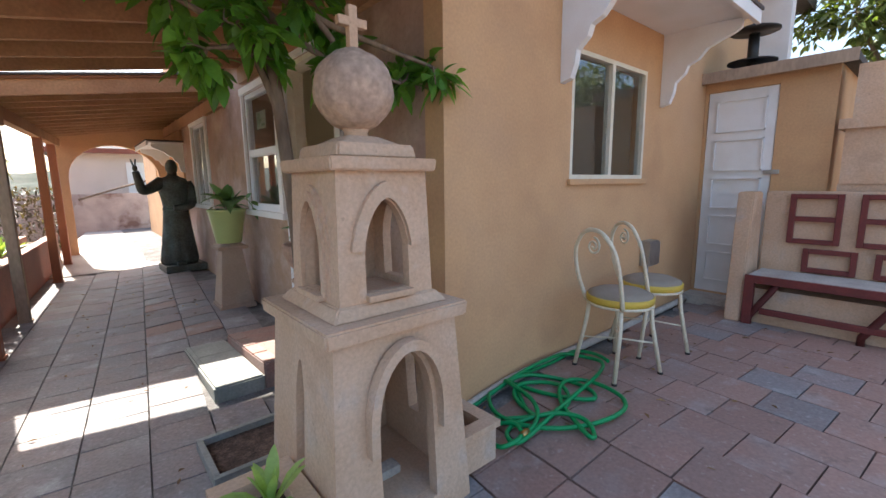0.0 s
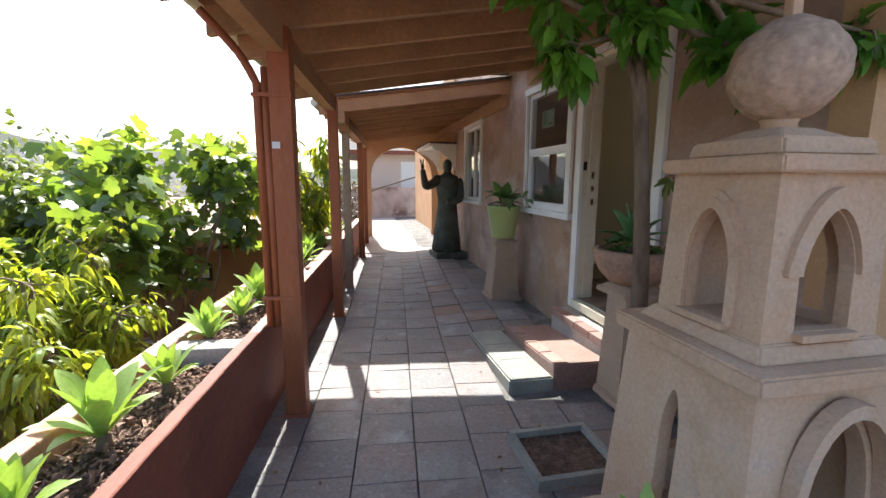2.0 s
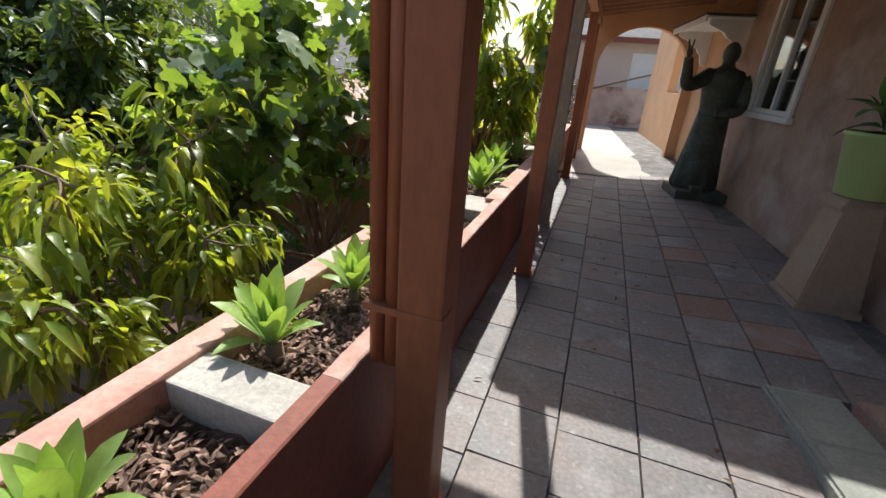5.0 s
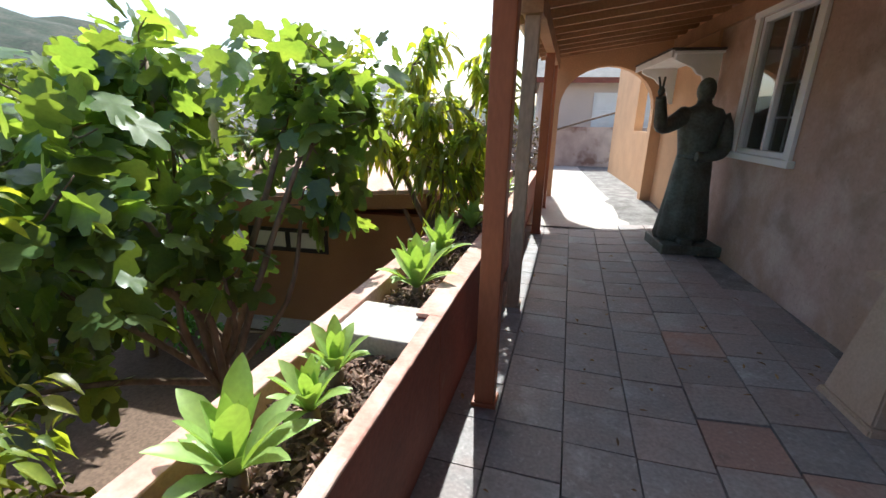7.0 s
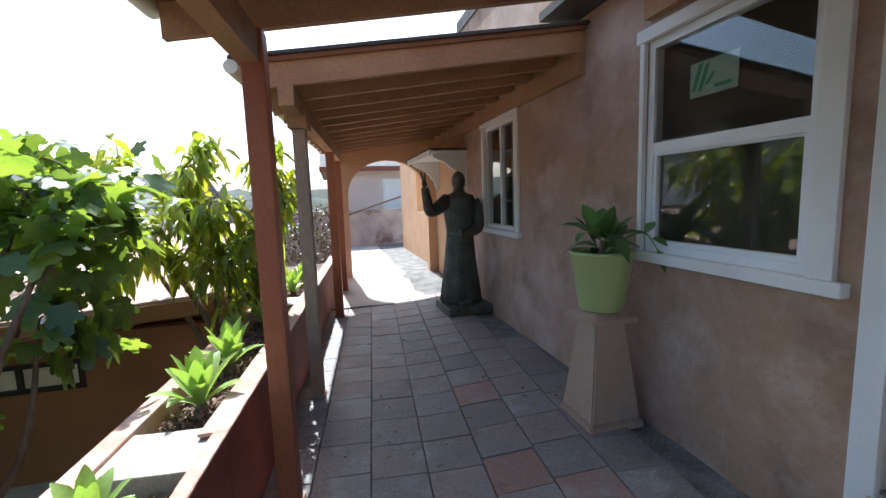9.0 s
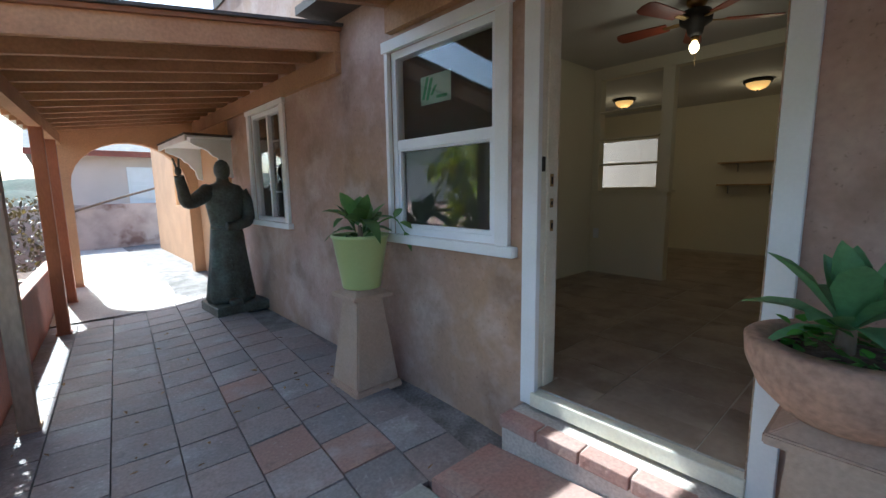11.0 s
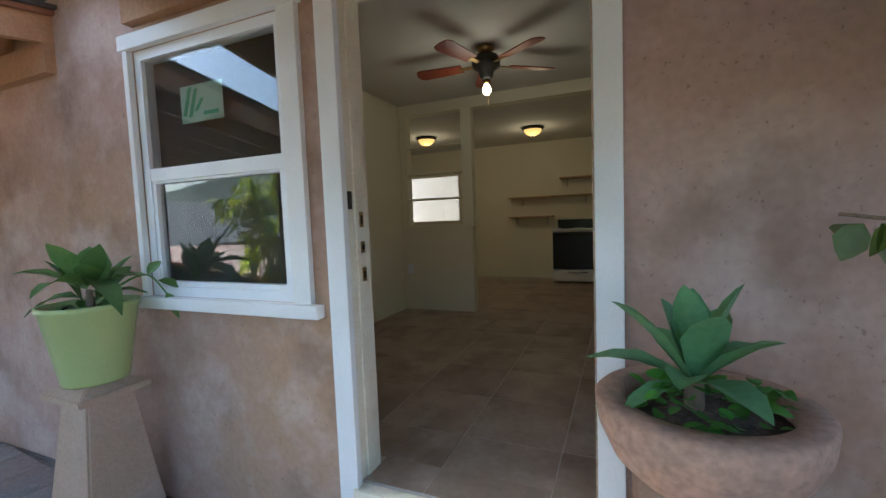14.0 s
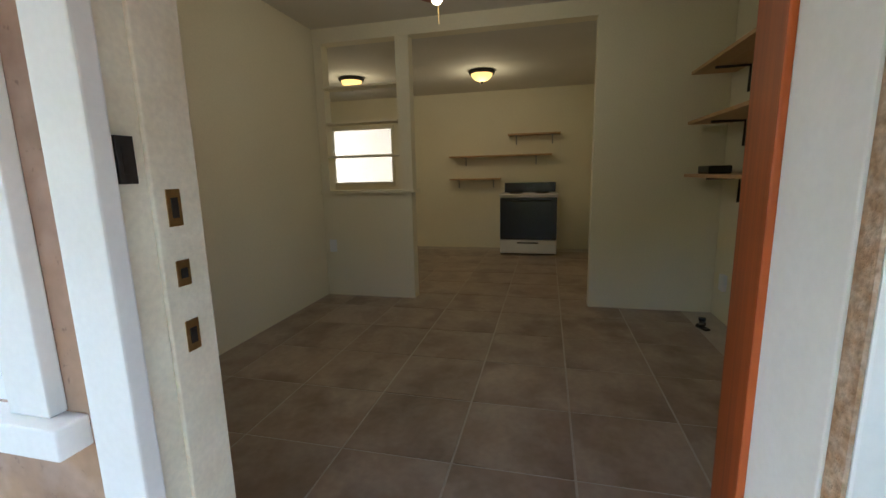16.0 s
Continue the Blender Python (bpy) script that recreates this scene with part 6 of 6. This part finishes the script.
fan()
kw = thing("window_4", (7.35, 6.085, 1.33), "kitchen window with a bright frosted pane", "window", kind="structure")
part("window_frame", wall_cells(bmesh.new(), -0.535, 0.535, 0.0, 0.89, -0.02, 0.06, [(-0.49, 0.49, 0.045, 0.845)]), CREAM, kw)
part("bar", box(0.0, 0.04, -0.49, 0.49, 0.43, 0.455), CREAM, kw)
part("pane", box(0.045, 0.05, -0.49, 0.49, 0.045, 0.845), GLASS, kw).visible_shadow = False
solid("wall_neighbour_east", box(8.3, 8.4, 4.6, 7.6, -0.5, 3.2), PALE_WALL, "pale sunlit neighbouring wall outside the kitchen window", "wall", "structure")
for n_, p, q in (("wall_outlet", (4.608, 5.20, 0.78), 0), ("wall_outlet", (4.40, 2.022, 0.60), 1)):
    ob = thing(n_, p, "small white wall outlet near the floor", "outlet")
    part("plate", box(-0.008, 0, -0.035, 0.035, 0, 0.115, bevel=0.003) if q == 0 else box(-0.035, 0.035, 0, 0.03, 0, 0.115, bevel=0.003), VINYL, ob)
for k, (x, y, a) in enumerate(((4.22, 2.20, 20), (4.36, 2.16, -15))):
    ob = thing("slipper", (x, y, FLOOR_IN), "small black slipper on the tile floor", "slipper", "slippers in the corner", rz=a)
    part("sole", box(-0.05, 0.05, -0.022, 0.022, 0.0, 0.015, bevel=0.006), BLACK, ob)
    part("strap", box(0.0, 0.04, -0.024, 0.024, 0.0155, 0.03, bevel=0.006), BLACK, ob)


# ---- garden beyond: picket fence, low shed, houses, hill ----
def picket_fence():
    ob = thing("picket_fence", (-5.7, 2.2, -0.95), "dark green wooden picket fence", "fence")
    n, l = 26, 5.2
    for k in range(n):
        y = l * k / n
        bm = bmesh.new()
        prism(bm, [(-0.05, 0.02), (0.05, 0.02), (0.05, 0.90), (0.03, 0.94), (-0.03, 0.94), (-0.05, 0.90)], 0.025, Matrix.Translation((0.02, y, 0)) @ Matrix.Rotation(radians(90), 4, "Z"))
        part("picket", bm, FENCE_GREEN, ob)
    for z in (0.25, 0.70):
        part("rail", box(-0.06, -0.006, -0.1, l, z, z + 0.07), FENCE_GREEN, ob)
    ob.rotation_euler = (0, 0, radians(-6))


picket_fence()


def low_shed():
    ob = thing("low_shed", (-2.1, 8.0, -0.95), "low orange-brown garden shed with a flat red-brown roof", "shed")
    bm = wall_cells(bmesh.new(), -2.5, 0.82, 0.0, 1.36, -1.0, -0.88, [(-1.12, -0.25, 0.92, 1.15)], along="x")
    part("wall", bm, SHED_WALL, ob, "orange-brown painted front wall")
    part("wall", box(-2.5, -2.38, -0.879, 2.6, 0.0, 1.42), SHED_WALL, ob, "orange-brown painted side wall")
    part("wall", box(0.70, 0.82, -0.879, 2.6, 0.0, 1.5), SHED_WALL, ob, "orange-brown painted side wall")
    part("wall", box(-2.5, 0.82, 2.601, 2.72, 0.0, 1.86), SHED_WALL, ob, "orange-brown painted back wall")
    w = part("window", wall_cells(bmesh.new(), -1.13, -0.24, 0.91, 1.16, -1.015, -0.96, [(-1.09, -0.71, 0.95, 1.12), (-0.67, -0.28, 0.95, 1.12)], along="x"), IRON, ob, "narrow dark-framed window")
    for a, b in ((-1.09, -0.71), (-0.67, -0.28)):
        part("pane", box(a, b, -0.99, -0.985, 0.95, 1.12), FROST, w, "pale covered pane")
    bm = bmesh.new()
    vs = [bm.verts.new(p) for p in ((-2.7, -1.2, 1.37), (0.95, -1.2, 1.62), (0.95, 2.9, 2.05), (-2.7, 2.9, 1.86), (-2.7, -1.2, 1.42), (0.95, -1.2, 1.67), (0.95, 2.9, 2.10), (-2.7, 2.9, 1.91))]
    for f in ((0, 1, 2, 3), (4, 5, 6, 7), (0, 1, 5, 4), (1, 2, 6, 5), (2, 3, 7, 6), (3, 0, 4, 7)):
        bm.faces.new([vs[i] for i in f])
    part("roof", bm, SHED_ROOF, ob, "worn red-brown roll roofing")
    part("fascia", box(-2.69, 0.95, -1.23, -1.201, 1.44, 1.57, m=Matrix.Rotation(-0.0685, 4, "Y")), SHED_WALL, ob)
    part("footing", box(-2.51, 0.83, -1.1, -1.002, 0.0, 0.12), CONCRETE, ob)


low_shed()


def house(loc, w, d, h, roof_h, wall_mat, roof_mat, label, rz=0.0, windows=(), boards=0):
    ob = thing("neighbour_house", loc, label, "house", rz=rz)
    part("wall", box(-w, w, -d, d, 0, h), wall_mat, ob)
    bm = bmesh.new()
    o = 0.35
    vs = [bm.verts.new(p) for p in ((-w - o, -d - o, h - 0.05), (w + o, -d - o, h - 0.05), (w + o, d + o, h - 0.05), (-w - o, d + o, h - 0.05), (0, -d - o, h + roof_h), (0, d + o, h + roof_h))]
    for f in ((0, 1, 2, 3), (0, 3, 5, 4), (1, 4, 5, 2), (0, 4, 1), (3, 2, 5)):
        bm.faces.new([vs[i] for i in f])
    part("roof", bm, roof_mat, ob, "sloping shingle roof")
    part("fascia", box(w + o, w + o + 0.03, -d - o, d + o, h - 0.12, h + 0.02), RED_WALL, ob)
    for k in range(boards):
        z = 0.12 + (h - 0.25) * k / boards
        part("siding_board", box(w + 0.001, w + 0.022, -d, d, z, z + (h - 0.25) / boards - 0.012), wall_mat, ob)
    for a, b, lo, hi in windows:
        f = part("window", box(w + 0.0225, w + 0.05, a, b, lo, hi), WHITE, ob, "white framed window")
        part("pane", box(w + 0.0505, w + 0.056, a + 0.06, b - 0.06, lo + 0.06, hi - 0.06), BLACK, f)
    return ob


house((-11.2, 3.0, -1.6), 3.2, 6.0, 1.9, 1.7, SIDING, SHINGLE, "beige neighbouring house with a grey shingle roof", windows=((3.5, 4.6, 0.5, 1.3),), boards=10)
house((-7.5, 17.5, -1.2), 3.2, 3.2, 2.2, 1.4, PALE_WALL, SHINGLE, "pale neighbouring house with a grey shingle roof", 90)
house((2.6, 19.5, -0.2), 3.2, 2.8, 2.6, 1.3, PALE_WALL, SHINGLE, "pale house with a white garage door behind the garden wall", -90)
gd = thing("garage_door", (2.1, 16.25, 0.3), "white panelled garage door on the pale house", "garage door")
part("leaf", box(-0.8, 0.8, 0.0, 0.04, 0, 1.75), WHITE, gd)
for k in range(4):
    part("panel", box(-0.75, 0.75, -0.012, 0.0, 0.06 + 0.43 * k, 0.42 + 0.43 * k, bevel=0.005), WHITE, gd)
hg = thing("hedge", (-0.9, 13.6, 0.0), "dry brown vine hedge over the yard wall", "hedge")
vs, fs = [], []
r = random.Random(88)
for k in range(1500):
    b = Vector((r.uniform(-1.4, 0.75), r.uniform(-0.2, 0.25), r.uniform(0.0, 1.35)))
    blade(vs, fs, b, any_way(r), Vector((0, 0, 1)) + any_way(r) * 0.6, r.uniform(0.06, 0.13), 0.025, OVAL, 0.3, 0.2)
leaf_mesh("foliage", vs, fs, leafy("dry_vine_leaf", (0.10, 0.07, 0.045), (0.06, 0.05, 0.03)), hg)
solid("branch", tube(smooth_path([(0.1, 14.9, 1.0), (1.0, 14.9, 1.3), (2.2, 14.9, 1.65)], 5), 0.025, 8), BARK, "long bare branch leaning along the yard wall", "branch")

bm = bmesh.new()
nx_, ny_ = 70, 26
g = [[None] * (ny_ + 1) for _ in range(nx_ + 1)]
for i in range(nx_ + 1):
    for j in range(ny_ + 1):
        a = radians(60 + 150 * i / nx_)
        q = 70 + 130 * j / ny_
        x, y = q * math.cos(a), q * math.sin(a)
        z = -4 + 40 * step01(j / ny_, 0.05, 0.8) * (0.25 + 0.75 * step01(math.degrees(a), 100, 150)) * (0.8 + 0.5 * noise.noise((x * 0.012, y * 0.012, 0))) + 3.0 * noise.noise((x * 0.08, y * 0.08, 2))
        g[i][j] = bm.verts.new((x, y, z))
for i in range(nx_):
    for j in range(ny_):
        bm.faces.new((g[i][j], g[i + 1][j], g[i + 1][j + 1], g[i][j + 1])).smooth = True
solid("backdrop", bm, HILL_GREEN, "scrub-covered hillside in the distance", "hill", "structure")


# ---- floor tiles, last ----
bm = bmesh.new()
for j in range(12):
    y0_, y1_ = 8.62 + 0.535 * j, 8.62 + 0.535 * (j + 1)
    vs = [bm.verts.new((x, y, floor_z(0.5, y) + 0.004)) for x, y in ((-0.42 + 0.09 * (y0_ - 8.6), y0_), (1.51, y0_), (1.51, y1_), (-0.42 + 0.09 * (y1_ - 8.6), y1_))]
    bm.faces.new(vs)
bmesh.ops.remove_doubles(bm, verts=bm.verts, dist=0.001)
solid("pavement_yard", bm, shader("pale_yard_concrete", (0.52, 0.48, 0.43), 0.9, second=(0.42, 0.38, 0.34), scale=2.0, amount=0.7, grain=0.12, fine=50, bump=0.3), "pale sunlit concrete floor by the arch", "pavement", "structure")
LITTER = shader("dry_leaf", (0.30, 0.19, 0.08), 0.85, second=(0.18, 0.10, 0.05), scale=20, amount=0.8, vary=0.4, island=True)
vs, fs = [], []
r = random.Random(44)
for k in range(170):
    p = porch(r.uniform(0.15, 2.0), r.uniform(0.5, 8.0)) if k < 110 else Vector((r.uniform(1.3, 4.3), r.uniform(0.0, 1.75), 0))
    if p.x > 0.55 and 2.9 < p.y < 4.1 or p.x > WX - 0.05 and p.y > WY - 0.1:
        continue
    a = r.uniform(0, 6.28)
    blade(vs, fs, Vector((p.x, p.y, floor_z(p.x, p.y) + 0.006)), Vector((math.cos(a), math.sin(a), 0.1)), Vector((0, 0, 1)), r.uniform(0.02, 0.055), r.uniform(0.004, 0.011), LANCE, -0.05, 0.8)
me = bpy.data.meshes.new("leaf_litter")
me.from_pydata(vs, [], fs)
me.materials.append(LITTER)
tagged(new("leaf_litter", me), "scattered dry brown leaves on the pavers", "leaf litter", kind="stuff")


def pavers():
    """Pavers in rows along the porch; those near the walk are parts of their own, the rest one mesh."""
    r = random.Random(3)
    w, l, gap = 0.30, 0.295, 0.0028

    def tile_mesh(mat, k):
        bm = bmesh.new()
        q = random.Random(k)
        bx(bm, -w / 2 + gap, w / 2 - gap, -l / 2 + gap, l / 2 - gap, -0.03, 0.0)
        top = [v for v in bm.verts if v.co.z > -0.01]
        for v in top:
            v.co.x *= 0.993
            v.co.y *= 0.994
            v.co.z += q.uniform(-0.002, 0.002)
        return to_mesh("tile", bm, mat)
    grey = [tile_mesh(TILE, k) for k in range(4)]
    red = [tile_mesh(TILE_RED, k + 9) for k in range(4)]
    warm = [tile_mesh(TILE_WARM, k + 19) for k in range(4)]
    rest = {0: ([], []), 1: ([], []), 2: ([], [])}
    made = 0
    for i in range(-1, 22):
        off = 0.105 + (r.uniform(-0.12, 0.12) if i > 7 else r.uniform(-0.045, 0.045))
        for j in range(-11, 40):
            u, v = (i + 0.5) * w + 0.04, (j + 0.5) * l + off
            p = porch(u, v)
            if p.x > WX - 0.17 and p.y > WY - 0.12 or p.x > 4.9 or p.y > 8.75 or u < 0.12:
                continue
            if 0.62 < p.x < 1.6 and 2.98 < p.y < 4.05:
                continue
            e = 0.05
            z = floor_z(p.x, p.y)
            sx, sy = (floor_z(p.x + e, p.y) - floor_z(p.x - e, p.y)) / (2 * e), (floor_z(p.x, p.y + e) - floor_z(p.x, p.y - e)) / (2 * e)
            reddish = 0.88 if (p.x > 1.35 and p.y < 1.9) else (0.45 if p.x > 0.55 and p.y > 3.9 else 0.2)
            kind = (1 if p.x > 1.35 and p.y < 1.9 or p.x > 0.35 and 3.6 < p.y < 6.2 and r.random() < 0.3 else 2) if r.random() < reddish else 0
            m = Matrix.Translation((p.x, p.y, z + r.uniform(-0.0012, 0.0012))) @ Euler((math.atan(sy) + r.uniform(-0.001, 0.001), -math.atan(sx) + r.uniform(-0.001, 0.001), -radians(SKEW) + r.uniform(-0.006, 0.006))).to_matrix().to_4x4()
            if made < 295 and 0.3 < p.y < 8.2 and p.x < 3.0:
                ob = new("tile", r.choice((grey, red, warm)[kind]))
                ob.parent = patio
                ob.matrix_basis = m
                made += 1
            else:
                vs, fs = rest[kind]
                b = len(vs)
                x, y = w / 2 - gap, l / 2 - gap
                vs += [m @ Vector(q) for q in ((-x, -y, -0.03), (x, -y, -0.03), (x, y, -0.03), (-x, y, -0.03), (-x * 0.994, -y * 0.994, 0), (x * 0.994, -y * 0.994, 0), (x * 0.994, y * 0.994, 0), (-x * 0.994, y * 0.994, 0))]
                fs += [tuple(b + c for c in f) for f in ((4, 5, 6, 7), (0, 1, 5, 4), (1, 2, 6, 5), (2, 3, 7, 6), (3, 0, 4, 7))]
    for kind, mat in ((0, TILE), (1, TILE_RED), (2, TILE_WARM)):
        me = bpy.data.meshes.new("far_tiles")
        me.from_pydata(rest[kind][0], [], rest[kind][1])
        me.materials.append(mat)
        ob = new("far_tiles", me)
        ob.parent = patio
        tagged(ob, "square pavers farther off", kind="stuff")


pavers()
room_floor = bpy.data.objects["floor_room"]
bm = bmesh.new()
bx(bm, -0.2275, 0.2275, -0.2275, 0.2275, -0.012, 0.0)
for v in bm.verts:
    if v.co.z > -0.005:
        v.co.x *= 0.994
        v.co.y *= 0.994
in_tile = to_mesh("tile", bm, IN_TILE)
for i in range(-3, 10):
    for j in range(-3, 9):
        x, y = 2.953 + 0.462 * (i + 0.5), 3.153 + 0.462 * (j + 0.5)
        if x < WX + 0.38 or x > 7.3 or y < 2.1 or y > 7.0 or (x < 4.5 and y > 5.25):
            continue
        ob = new("tile", in_tile)
        ob.parent = room_floor
        ob.location = (x, y, FLOOR_IN)
inner = WX + 0.20
for j in range(-2, 5):
    y0_, y1_ = 3.153 + 0.462 * j + 0.0025, 3.153 + 0.462 * (j + 1) - 0.0025
    part("tile", box(inner, 2.0265, y0_, y1_, FLOOR_IN - 0.012, FLOOR_IN), IN_TILE, room_floor)
    y0_, y1_ = max(y0_, DOOR[0] + 0.019), min(y1_, DOOR[1] - 0.023)
    if y1_ - y0_ > 0.02:
        part("tile", box(WX + 0.022, inner - 0.0005, y0_, y1_, FLOOR_IN - 0.012, FLOOR_IN), IN_TILE, room_floor)
